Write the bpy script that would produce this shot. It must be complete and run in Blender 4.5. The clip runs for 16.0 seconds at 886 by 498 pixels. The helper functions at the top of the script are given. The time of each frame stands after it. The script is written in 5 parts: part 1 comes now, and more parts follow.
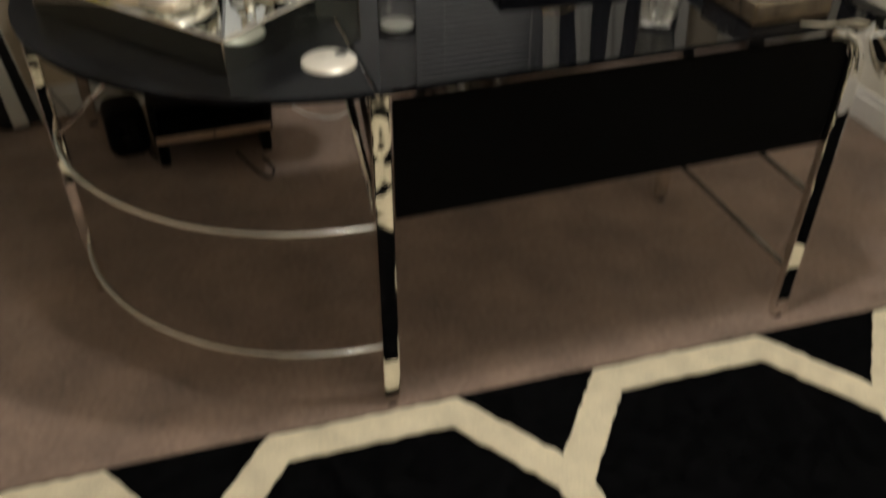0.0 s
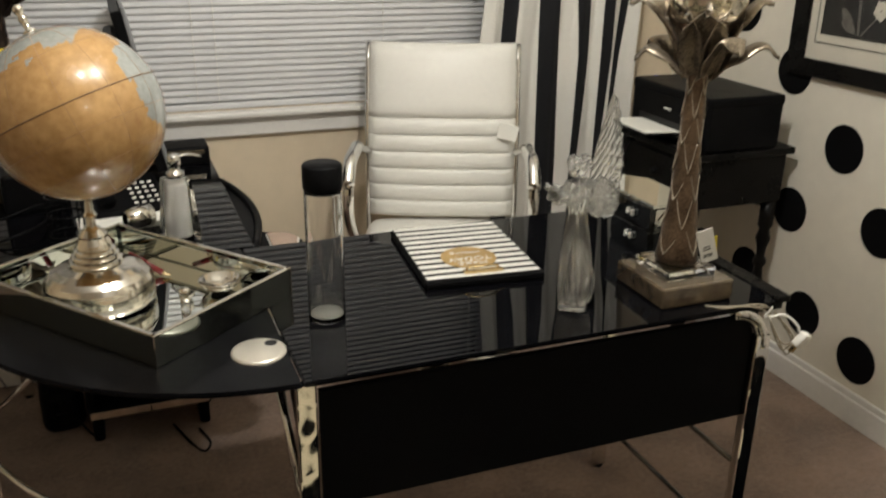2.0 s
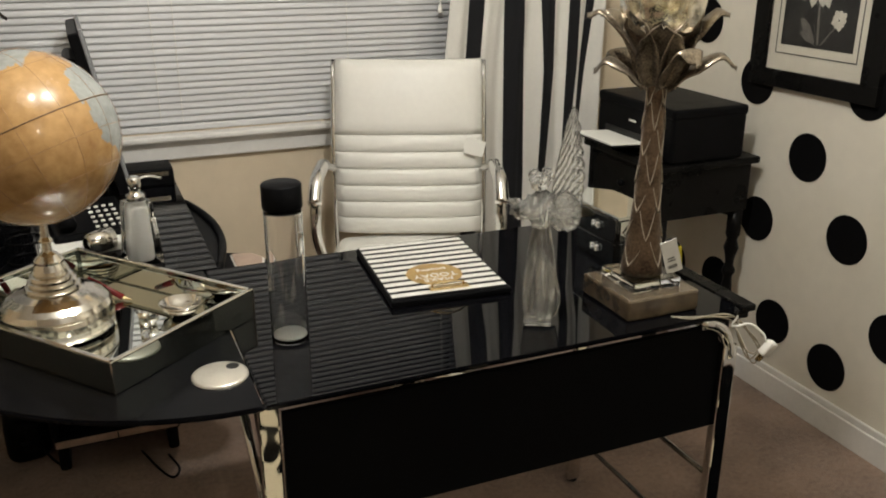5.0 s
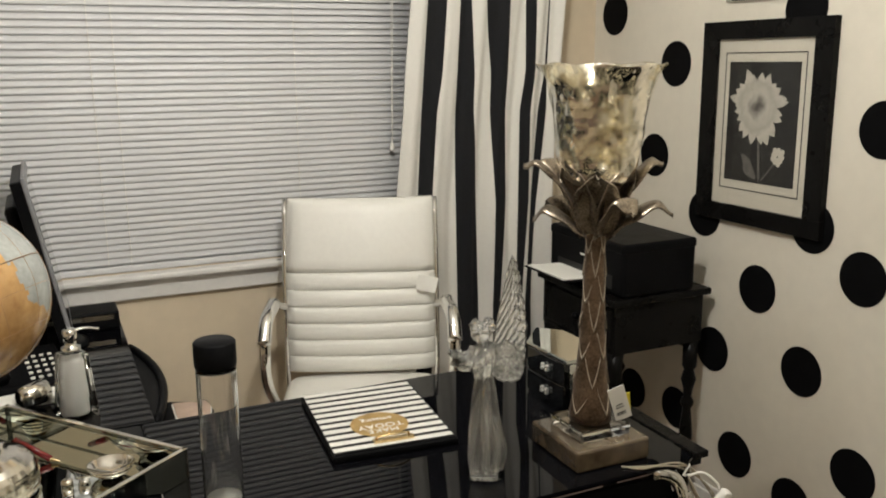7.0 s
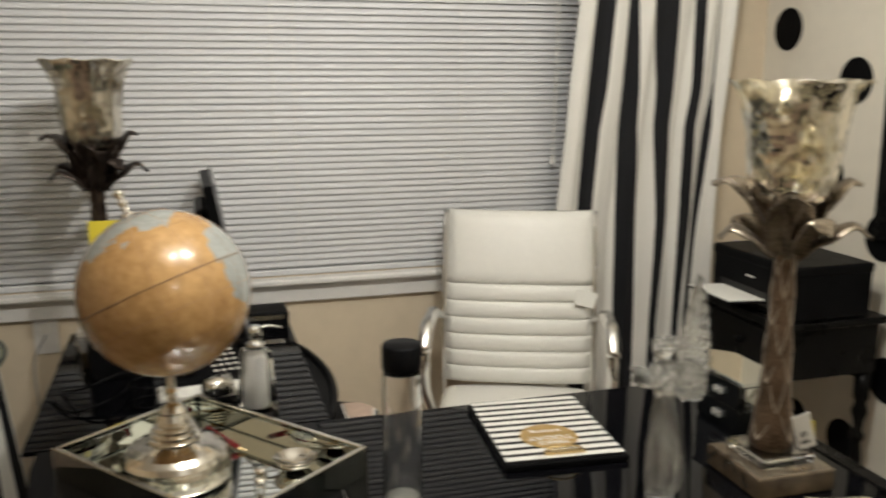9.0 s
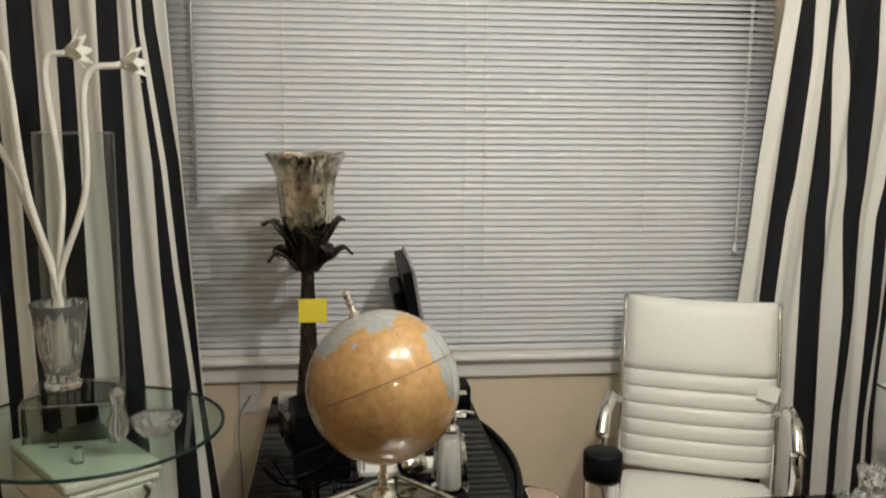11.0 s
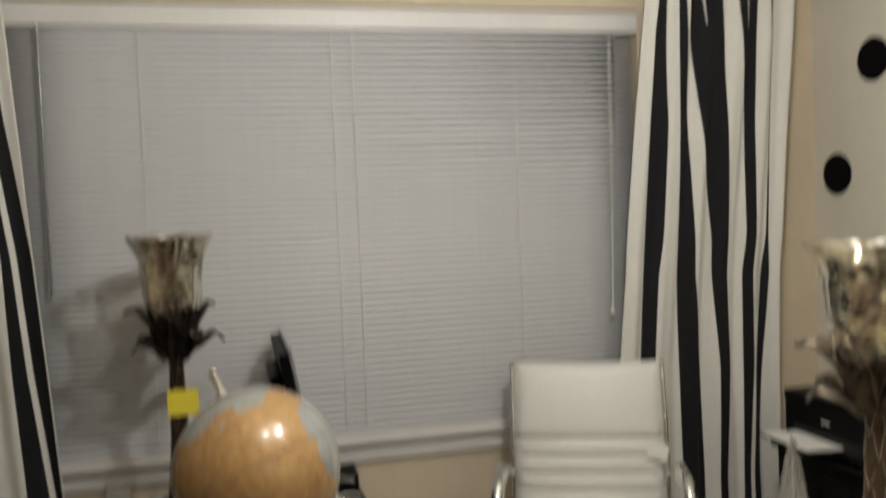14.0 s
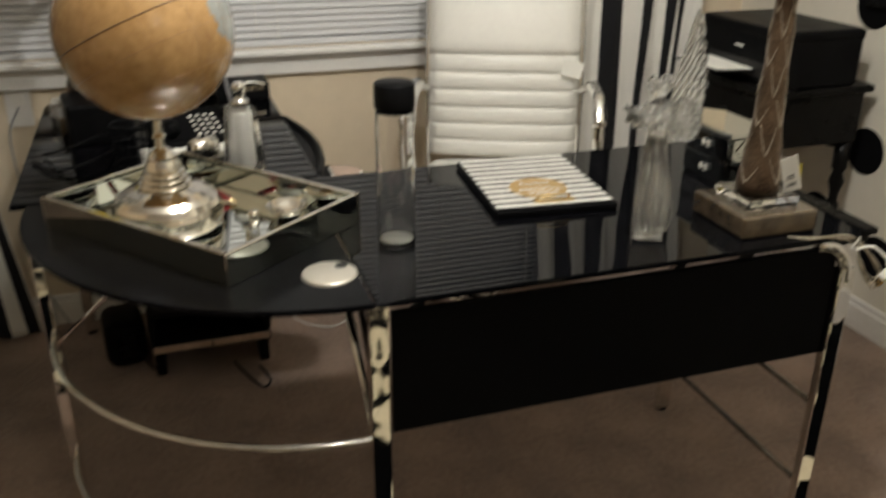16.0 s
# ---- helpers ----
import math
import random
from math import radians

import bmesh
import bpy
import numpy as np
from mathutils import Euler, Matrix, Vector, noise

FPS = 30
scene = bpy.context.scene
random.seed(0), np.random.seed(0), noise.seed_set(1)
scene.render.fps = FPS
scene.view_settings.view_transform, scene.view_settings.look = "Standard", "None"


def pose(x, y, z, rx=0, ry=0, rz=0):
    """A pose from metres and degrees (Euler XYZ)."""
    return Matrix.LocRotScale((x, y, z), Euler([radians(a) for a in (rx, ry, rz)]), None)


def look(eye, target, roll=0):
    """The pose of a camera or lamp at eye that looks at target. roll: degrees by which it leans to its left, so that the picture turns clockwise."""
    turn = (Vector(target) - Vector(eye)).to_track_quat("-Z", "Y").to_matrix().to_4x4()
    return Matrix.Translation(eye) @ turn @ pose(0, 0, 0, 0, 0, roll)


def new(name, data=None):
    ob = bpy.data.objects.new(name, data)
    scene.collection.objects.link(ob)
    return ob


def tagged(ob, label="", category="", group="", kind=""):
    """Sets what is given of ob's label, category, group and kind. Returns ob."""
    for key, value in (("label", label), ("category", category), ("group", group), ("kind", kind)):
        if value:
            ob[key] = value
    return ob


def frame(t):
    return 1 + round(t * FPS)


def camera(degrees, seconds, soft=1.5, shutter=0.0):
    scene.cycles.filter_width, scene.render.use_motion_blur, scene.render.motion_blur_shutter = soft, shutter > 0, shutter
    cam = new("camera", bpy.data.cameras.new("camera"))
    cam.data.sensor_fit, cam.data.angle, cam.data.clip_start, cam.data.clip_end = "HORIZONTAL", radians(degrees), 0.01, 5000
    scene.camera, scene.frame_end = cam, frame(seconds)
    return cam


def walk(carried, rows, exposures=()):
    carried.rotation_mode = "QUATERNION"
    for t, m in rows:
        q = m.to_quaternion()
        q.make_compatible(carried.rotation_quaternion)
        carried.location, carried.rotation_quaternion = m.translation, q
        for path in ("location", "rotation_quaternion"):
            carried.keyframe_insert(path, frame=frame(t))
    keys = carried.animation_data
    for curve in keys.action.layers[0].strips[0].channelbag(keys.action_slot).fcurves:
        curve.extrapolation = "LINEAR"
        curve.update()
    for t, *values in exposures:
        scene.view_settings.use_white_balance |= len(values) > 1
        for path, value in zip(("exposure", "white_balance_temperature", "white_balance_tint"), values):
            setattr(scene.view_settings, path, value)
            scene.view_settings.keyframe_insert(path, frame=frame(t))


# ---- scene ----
cam = camera(54.1, 16.0, soft=1.9, shutter=0.9)
PATH = [
    (0, (-0.283, -1.216, 1.346), (0.215, 0.295, 0.134), 0.3),
    (0.3, (-0.281, -1.193, 1.354), (0.256, 0.394, 0.263), 0.7),
    (0.5, (-0.287, -1.179, 1.38), (0.285, 0.436, 0.349), 0.8),
    (1, (-0.26, -1.191, 1.414), (0.349, 0.492, 0.521), 1.1),
    (1.5, (-0.249, -1.207, 1.422), (0.402, 0.507, 0.624), 1.0),
    (2, (-0.237, -1.238, 1.43), (0.442, 0.498, 0.705), 0.9),
    (2.5, (-0.242, -1.251, 1.44), (0.475, 0.485, 0.753), 1.2),
    (3, (-0.248, -1.258, 1.438), (0.493, 0.472, 0.76), 1.2),
    (5.5, (-0.185, -1.221, 1.426), (0.543, 0.509, 0.735), 0.0),
    (6, (-0.161, -1.208, 1.449), (0.579, 0.556, 0.865), -0.5),
    (6.5, (-0.145, -1.216, 1.462), (0.632, 0.565, 0.986), -0.6),
    (7, (-0.138, -1.219, 1.482), (0.684, 0.552, 1.046), -0.4),
    (7.5, (-0.135, -1.217, 1.472), (0.67, 0.565, 1.052), -0.7),
    (8, (-0.158, -1.213, 1.473), (0.602, 0.59, 1.058), -0.7),
    (8.5, (-0.203, -1.201, 1.477), (0.479, 0.634, 1.066), -0.1),
    (9, (-0.241, -1.199, 1.481), (0.312, 0.68, 1.078), -0.0),
    (9.5, (-0.293, -1.235, 1.5), (0.123, 0.68, 1.105), -0.2),
    (10, (-0.339, -1.226, 1.497), (-0.056, 0.722, 1.142), 0.4),
    (10.2, (-0.355, -1.244, 1.523), (-0.131, 0.713, 1.177), 0.6),
    (12.3, (-0.373, -1.266, 1.651), (-0.085, 0.712, 1.581), 0.6),
    (12.5, (-0.361, -1.279, 1.604), (-0.013, 0.691, 1.595), -0.1),
    (13, (-0.328, -1.273, 1.614), (0.106, 0.679, 1.652), -1.9),
    (13.5, (-0.323, -1.266, 1.656), (0.14, 0.678, 1.728), -2.2),
    (14, (-0.332, -1.208, 1.556), (0.156, 0.729, 1.46), -2.2),
    (14.5, (-0.289, -1.19, 1.466), (0.187, 0.722, 1.12), -1.3),
    (15, (-0.28, -1.179, 1.405), (0.273, 0.654, 0.827), -0.4),
    (15.6, (-0.272, -1.185, 1.373), (0.365, 0.56, 0.633), 0.2),
    (16, (-0.282, -1.209, 1.35), (0.294, 0.529, 0.545), 0.3),
]
EXPOSURES = [(0, -0.06), (1, -0.03), (3, -0.08), (5.5, -0.06), (7, -0.06), (8, -0.08), (9, -0.10), (10, -0.04), (12.5, -0.40), (13, -0.44), (13.5, -0.64), (14.0, -0.60), (14.5, -0.47), (15, -0.18), (16, -0.04)]
walk(cam, [(t, look(eye, target, roll)) for t, eye, target, roll in PATH], EXPOSURES)

# ---- light ----
world = bpy.data.worlds.new("world")
scene.world = world
world.use_nodes = True
world.node_tree.nodes["Background"].inputs[0].default_value = (0.05, 0.06, 0.08, 1)
world.node_tree.nodes["Background"].inputs[1].default_value = 0.02


def bulb(name, place, watts, radius, colour):
    data = bpy.data.lights.new(name, "POINT")
    data.energy, data.shadow_soft_size, data.color = watts, radius, colour
    ob = new(name, data)
    ob.location = place
    return ob


WARM = (0.988, 0.972, 0.908)
bulb("ceiling_bulb_1", (0.36, -0.10, 2.27), 56, 0.05, WARM)
bulb("ceiling_bulb_2", (-0.02, -0.27, 2.27), 25, 0.05, WARM)
# Added fill lamp behind the camera; no fixture stands for it.
bulb("hall_bulb", (0.7, -3.0, 2.3), 16, 0.10, WARM)

# ---- materials ----


def mat(name, base, rough=0.5, metal=0.0, vary=0.0, scale=8.0, bump=0.0, bump_scale=60.0, clear=0.0, trans=0.0, ior=1.45, other=None, sheen=0.0, spec=None, bump_detail=4):
    m = bpy.data.materials.new(name)
    m.use_nodes = True
    nt = m.node_tree
    b = nt.nodes["Principled BSDF"]
    b.inputs["Base Color"].default_value = (*base, 1)
    b.inputs["Roughness"].default_value = rough
    b.inputs["Metallic"].default_value = metal
    b.inputs["IOR"].default_value = ior
    b.inputs["Coat Weight"].default_value = clear
    b.inputs["Transmission Weight"].default_value = trans
    b.inputs["Sheen Weight"].default_value = sheen
    if spec is not None:
        b.inputs["Specular IOR Level"].default_value = spec
    if vary or other or bump:
        tc = nt.nodes.new("ShaderNodeTexCoord")
    if vary or other:
        n1 = nt.nodes.new("ShaderNodeTexNoise")
        n1.inputs["Scale"].default_value, n1.inputs["Detail"].default_value = scale, 8
        nt.links.new(tc.outputs["Object"], n1.inputs["Vector"])
        n2 = nt.nodes.new("ShaderNodeTexNoise")
        n2.inputs["Scale"].default_value, n2.inputs["Detail"].default_value = scale * 12, 3
        nt.links.new(tc.outputs["Object"], n2.inputs["Vector"])
        mean = nt.nodes.new("ShaderNodeMix")
        mean.inputs[0].default_value = 0.4
        nt.links.new(n1.outputs[0], mean.inputs[2])
        nt.links.new(n2.outputs[0], mean.inputs[3])
        ramp = nt.nodes.new("ShaderNodeValToRGB")
        lo = [c * (1 - vary) for c in base]
        hi = list(other) if other else [min(1, c * (1 + vary)) for c in base]
        ramp.color_ramp.elements[0].position, ramp.color_ramp.elements[1].position = 0.35, 0.65
        ramp.color_ramp.elements[0].color, ramp.color_ramp.elements[1].color = (*lo, 1), (*hi, 1)
        nt.links.new(mean.outputs[0], ramp.inputs[0])
        nt.links.new(ramp.outputs[0], b.inputs["Base Color"])
        if rough > 0.1:
            rr = nt.nodes.new("ShaderNodeMapRange")
            rr.inputs[3].default_value, rr.inputs[4].default_value = max(0.02, rough - 0.08), min(1, rough + 0.08)
            nt.links.new(n1.outputs[0], rr.inputs[0])
            nt.links.new(rr.outputs[0], b.inputs["Roughness"])
    if bump:
        n3 = nt.nodes.new("ShaderNodeTexNoise")
        n3.inputs["Scale"].default_value, n3.inputs["Detail"].default_value = bump_scale, bump_detail
        nt.links.new(tc.outputs["Object"], n3.inputs["Vector"])
        bp = nt.nodes.new("ShaderNodeBump")
        bp.inputs["Strength"].default_value, bp.inputs["Distance"].default_value = bump, 0.01
        nt.links.new(n3.outputs[0], bp.inputs["Height"])
        nt.links.new(bp.outputs[0], b.inputs["Normal"])
    return m


CREAM = mat("cream_wall_paint", (0.64, 0.54, 0.40), 0.7, vary=0.05, scale=2.0, bump=0.12, bump_scale=220)
WHITEWALL = mat("pale_wall_paint", (0.70, 0.655, 0.56), 0.7, vary=0.04, scale=2.0, bump=0.12, bump_scale=220)
CEIL = mat("ceiling_paint", (0.78, 0.76, 0.72), 0.8, vary=0.03, scale=3, bump=0.3, bump_scale=120)
TRIM = mat("white_trim_paint", (0.72, 0.70, 0.67), 0.4, vary=0.05, scale=5)
SLAT = mat("blind_slat", (0.605, 0.605, 0.615), 0.42, vary=0.03, scale=4, spec=0.45)
CARPET = mat("beige_carpet", (0.262, 0.175, 0.130), 0.95, vary=0.36, scale=6, bump=0.7, bump_scale=300, sheen=0.2)
RUGB = mat("black_rug_pile", (0.003, 0.003, 0.0033), 0.95, vary=0.5, scale=30, bump=0.3, bump_scale=500, spec=0.0)
RUGW = mat("cream_rug_pile", (0.66, 0.585, 0.42), 0.95, vary=0.14, scale=20, bump=0.35, bump_scale=500)
BLACKGLASS = mat("black_glass", (0.003, 0.003, 0.0038), 0.015, ior=1.235)
DULLBLACK = mat("satin_black_glass", (0.004, 0.004, 0.005), 0.22, ior=1.37, spec=0.16, vary=0.2, scale=4)
BLACKPANEL = mat("black_satin_panel", (0.0022, 0.0022, 0.0026), 0.5, vary=0.3, scale=6, spec=0.08)
BLACKPLASTIC = mat("black_plastic", (0.0045, 0.0045, 0.005), 0.4, vary=0.3, scale=12, bump=0.05, bump_scale=300, spec=0.06)
BLACKWOOD = mat("black_painted_wood", (0.005, 0.0047, 0.0045), 0.28, vary=0.4, scale=9, bump=0.1, bump_scale=40, spec=0.12)
BLACKCLOTH = mat("black_cloth", (0.006, 0.006, 0.008), 0.9, vary=0.3, scale=15, bump=0.05, bump_scale=400)
WHITECLOTH = mat("white_cloth", (0.70, 0.68, 0.63), 0.85, vary=0.03, scale=6, bump=0.03, bump_scale=400, sheen=0.15)
# Chrome with shade put into its base colour, for desk rails and box trim.
SHADEDCHROME = mat("shaded_chrome", (0.16, 0.145, 0.13), 0.22, metal=0.9, vary=0.2, scale=8)
CHROME = mat("chrome", (0.80, 0.79, 0.77), 0.07, metal=1.0, vary=0.06, scale=5)
LEGCHROME = mat("wavy_chrome", (0.80, 0.78, 0.74), 0.05, metal=1.0, bump=0.34, bump_scale=16, bump_detail=0.5)
SILVER = mat("polished_silver", (0.82, 0.78, 0.70), 0.12, metal=1.0, vary=0.12, scale=14, bump=0.04, bump_scale=30)
KNOBCRYSTAL = mat("bright_cut_crystal", (0.93, 0.93, 0.90), 0.10, metal=0.7)
MIRROR = mat("mirror", (0.80, 0.83, 0.80), 0.015, metal=1.0)
TRAYMIRROR = mat("green_edged_mirror", (0.36, 0.39, 0.37), 0.02, metal=1.0)
LEATHER = mat("white_leather", (0.755, 0.74, 0.69), 0.42, vary=0.03, scale=5, bump=0.05, bump_scale=260)
GLASS = mat("clear_glass", (1, 1, 1), 0.0, trans=1.0, ior=1.45)
FROST = mat("pale_thick_glass", (0.80, 0.82, 0.76), 0.2, trans=0.35, ior=1.45)
CRYSTAL = mat("crystal", (0.98, 0.98, 0.96), 0.0, trans=0.93, ior=1.47, bump=0.05, bump_scale=90, bump_detail=1)
MERCURY = mat("mercury_glass", (0.93, 0.87, 0.72), 0.09, metal=1.0, vary=0.12, scale=9, bump=1.0, bump_scale=30, other=(0.98, 0.95, 0.86), bump_detail=1.0)


def part_silvered(m, tint):
    """Lets clear glass show where the silvering has worn away."""
    nt = m.node_tree
    silver, out = nt.nodes["Principled BSDF"], nt.nodes["Material Output"]
    clear = nt.nodes.new("ShaderNodeBsdfTransparent")
    clear.inputs["Color"].default_value = (*tint, 1)
    tc, wear = nt.nodes.new("ShaderNodeTexCoord"), nt.nodes.new("ShaderNodeTexNoise")
    wear.inputs["Scale"].default_value, wear.inputs["Detail"].default_value = 16, 5
    nt.links.new(tc.outputs["Object"], wear.inputs["Vector"])
    ramp = nt.nodes.new("ShaderNodeValToRGB")
    ramp.color_ramp.elements[0].position, ramp.color_ramp.elements[1].position = 0.44, 0.60
    nt.links.new(wear.outputs[0], ramp.inputs[0])
    mix = nt.nodes.new("ShaderNodeMixShader")
    nt.links.new(ramp.outputs[0], mix.inputs[0])
    nt.links.new(silver.outputs[0], mix.inputs[1])
    nt.links.new(clear.outputs[0], mix.inputs[2])
    nt.links.new(mix.outputs[0], out.inputs[0])


part_silvered(MERCURY, (0.95, 0.94, 0.90))
SMOKEMERCURY = mat("smoky_mercury_glass", (0.74, 0.69, 0.60), 0.14, metal=1.0, vary=0.15, scale=9, bump=0.5, bump_scale=24, other=(0.86, 0.82, 0.72), bump_detail=1.5)
part_silvered(SMOKEMERCURY, (0.82, 0.80, 0.76))
BRONZE = mat("antique_bronze", (0.090, 0.058, 0.038), 0.36, metal=0.72, vary=0.4, scale=16, bump=0.25, bump_scale=60, other=(0.22, 0.152, 0.10))
DARKBRONZE = mat("dark_bronze", (0.045, 0.033, 0.027), 0.3, metal=0.7, vary=0.4, scale=16, bump=0.25, bump_scale=60)
PALEEDGE = mat("worn_silver_edge", (0.42, 0.36, 0.28), 0.35, metal=0.5, vary=0.3, scale=30)
LEAFMETAL = mat("silvered_leaf", (0.13, 0.095, 0.07), 0.36, metal=0.85, vary=0.5, scale=20, bump=0.3, bump_scale=50, other=(0.48, 0.41, 0.32))
ONYX = mat("brown_stone_base", (0.052, 0.036, 0.022), 0.10, vary=0.45, scale=3.2, clear=0.6, other=(0.125, 0.092, 0.058))
GLOBELAND = mat("globe_land", (0.40, 0.21, 0.078), 0.25, vary=0.32, scale=5, clear=0.5, other=(0.50, 0.30, 0.12))
GLOBESEA = mat("globe_sea", (0.30, 0.31, 0.29), 0.22, vary=0.2, scale=9, clear=0.6)
SEAM = mat("globe_seam", (0.16, 0.09, 0.045), 0.45, vary=0.2, scale=20)
GLOBELINE = mat("globe_lines", (0.30, 0.16, 0.07), 0.4)
PAPER = mat("white_paper", (0.78, 0.77, 0.72), 0.7, vary=0.02, scale=8)
YELLOW = mat("yellow_tag", (0.75, 0.62, 0.05), 0.6, vary=0.05, scale=9)
GOLD = mat("gold_foil", (0.55, 0.36, 0.13), 0.35, metal=0.6, vary=0.12, scale=20)
GOLDMETAL = mat("gold_metal", (0.80, 0.62, 0.34), 0.2, metal=1.0)
PHOTOGREY = mat("photo_dark_grey", (0.020, 0.019, 0.018), 0.35, vary=0.5, scale=7, spec=0.3)
PETAL = mat("photo_petal", (0.50, 0.47, 0.40), 0.4, vary=0.12, scale=30)
MATBOARD = mat("ivory_mat_board", (0.58, 0.545, 0.46), 0.7, vary=0.03, scale=10)


def thin_pane(name):
    """Flat picture glass: clear, with a faint mirror gloss."""
    m = bpy.data.materials.new(name)
    m.use_nodes = True
    nt = m.node_tree
    nt.nodes.remove(nt.nodes["Principled BSDF"])
    gloss, clear = nt.nodes.new("ShaderNodeBsdfGlossy"), nt.nodes.new("ShaderNodeBsdfTransparent")
    gloss.inputs["Roughness"].default_value = 0.01
    mix = nt.nodes.new("ShaderNodeMixShader")
    mix.inputs[0].default_value = 0.010
    nt.links.new(clear.outputs[0], mix.inputs[1])
    nt.links.new(gloss.outputs[0], mix.inputs[2])
    nt.links.new(mix.outputs[0], nt.nodes["Material Output"].inputs[0])
    return m


PICGLASS = thin_pane("picture_glass")


def thin_glass(name, tint):
    """Clear thin-walled glass; the gloss grows towards its edges."""
    m = thin_pane(name)
    nt = m.node_tree
    facing = nt.nodes.new("ShaderNodeLayerWeight")
    facing.inputs["Blend"].default_value = 0.05
    mix = [n for n in nt.nodes if n.type == "MIX_SHADER"][0]
    clear = [n for n in nt.nodes if n.type == "BSDF_TRANSPARENT"][0]
    clear.inputs["Color"].default_value = (*tint, 1)
    nt.links.new(facing.outputs["Facing"], mix.inputs[0])
    return m


THINGLASS = thin_glass("thin_clear_glass", (0.96, 0.975, 0.965))
TABLEGLASS = thin_glass("green_tinted_glass", (0.88, 0.955, 0.92))
GLASSEDGE = mat("green_glass_edge", (0.010, 0.030, 0.024), 0.08, ior=1.5)


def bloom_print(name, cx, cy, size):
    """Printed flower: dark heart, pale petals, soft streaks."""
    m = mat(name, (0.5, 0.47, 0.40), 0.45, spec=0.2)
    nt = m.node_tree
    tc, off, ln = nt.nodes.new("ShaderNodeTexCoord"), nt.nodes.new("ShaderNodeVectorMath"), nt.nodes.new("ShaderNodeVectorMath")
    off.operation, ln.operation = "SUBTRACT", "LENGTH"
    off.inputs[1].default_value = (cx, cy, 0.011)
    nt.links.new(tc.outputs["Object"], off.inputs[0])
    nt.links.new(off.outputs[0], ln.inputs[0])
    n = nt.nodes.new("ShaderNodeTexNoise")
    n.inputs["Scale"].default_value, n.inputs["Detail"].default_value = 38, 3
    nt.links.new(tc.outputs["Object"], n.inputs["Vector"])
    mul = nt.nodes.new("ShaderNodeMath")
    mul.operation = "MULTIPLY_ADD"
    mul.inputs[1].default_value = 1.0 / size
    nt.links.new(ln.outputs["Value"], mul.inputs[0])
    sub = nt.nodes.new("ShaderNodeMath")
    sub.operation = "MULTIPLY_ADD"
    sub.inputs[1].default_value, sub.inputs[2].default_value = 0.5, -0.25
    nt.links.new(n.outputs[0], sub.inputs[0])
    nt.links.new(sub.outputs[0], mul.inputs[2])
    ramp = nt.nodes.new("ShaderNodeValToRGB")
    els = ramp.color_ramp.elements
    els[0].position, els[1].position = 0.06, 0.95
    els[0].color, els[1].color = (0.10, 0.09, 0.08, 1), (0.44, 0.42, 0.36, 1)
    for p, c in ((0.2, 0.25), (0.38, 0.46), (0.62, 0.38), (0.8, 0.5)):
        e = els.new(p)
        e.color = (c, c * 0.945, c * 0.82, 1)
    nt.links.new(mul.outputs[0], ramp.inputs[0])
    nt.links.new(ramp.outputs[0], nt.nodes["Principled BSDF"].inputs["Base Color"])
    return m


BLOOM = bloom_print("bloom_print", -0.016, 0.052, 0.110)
INK = mat("black_ink", (0.01, 0.01, 0.01), 0.5)
RODMETAL = mat("dark_rod", (0.018, 0.014, 0.012), 0.35, metal=0.4, vary=0.3, scale=9)
PENDANT = mat("wood_pendant", (0.55, 0.30, 0.15), 0.35, vary=0.2, scale=25, clear=0.4)
CORD = mat("clear_cord", (0.46, 0.40, 0.30), 0.22, vary=0.2, scale=30, clear=0.5, trans=0.35)
WHITEPLASTIC = mat("white_plastic", (0.75, 0.73, 0.68), 0.35, vary=0.03, scale=9)
CHESTPAINT = mat("distressed_white_paint", (0.72, 0.70, 0.62), 0.55, vary=0.12, scale=9, bump=0.2, bump_scale=60)
PULL = mat("aged_pewter", (0.16, 0.14, 0.11), 0.4, metal=0.8, vary=0.3, scale=30)
STEMWHITE = mat("white_floral_stem", (0.74, 0.72, 0.64), 0.6, vary=0.06, scale=14, bump=0.2, bump_scale=90)
LOTION = mat("white_lotion", (0.80, 0.79, 0.74), 0.4)
RED = mat("red_enamel", (0.14, 0.012, 0.012), 0.25, clear=0.4)
NIGHT = mat("night_pane", (0.01, 0.012, 0.016), 0.03, ior=1.5)
COPPER = mat("worn_tan_edge", (0.36, 0.26, 0.20), 0.4, vary=0.2, scale=20)
GREY = mat("grey_plastic", (0.20, 0.20, 0.21), 0.3, vary=0.1, scale=10)
BULBGLASS = bpy.data.materials.new("frosted_bulb")
BULBGLASS.use_nodes = True
BULBGLASS.node_tree.nodes["Principled BSDF"].inputs["Emission Color"].default_value = (1, 0.82, 0.6, 1)
BULBGLASS.node_tree.nodes["Principled BSDF"].inputs["Emission Strength"].default_value = 6.0

# ---- mesh helpers ----


def mesh_of(bm, name, materials, smooth=False):
    me = bpy.data.meshes.new(name)
    bm.normal_update()
    bm.to_mesh(me)
    bm.free()
    for m in materials if isinstance(materials, (list, tuple)) else [materials]:
        me.materials.append(m)
    if smooth:
        me.shade_smooth()
    return me


def part(name, bm, material, parent=None, label="", smooth=False, place=None):
    ob = new(name, mesh_of(bm, name, material, smooth))
    if place is not None:
        ob.matrix_basis = place
    ob.parent = parent
    if label:
        ob["label"] = label
    return ob


def empty(name, place=None):
    ob = new(name)
    ob.empty_display_size = 0.05
    if place is not None:
        ob.matrix_basis = place
    return ob


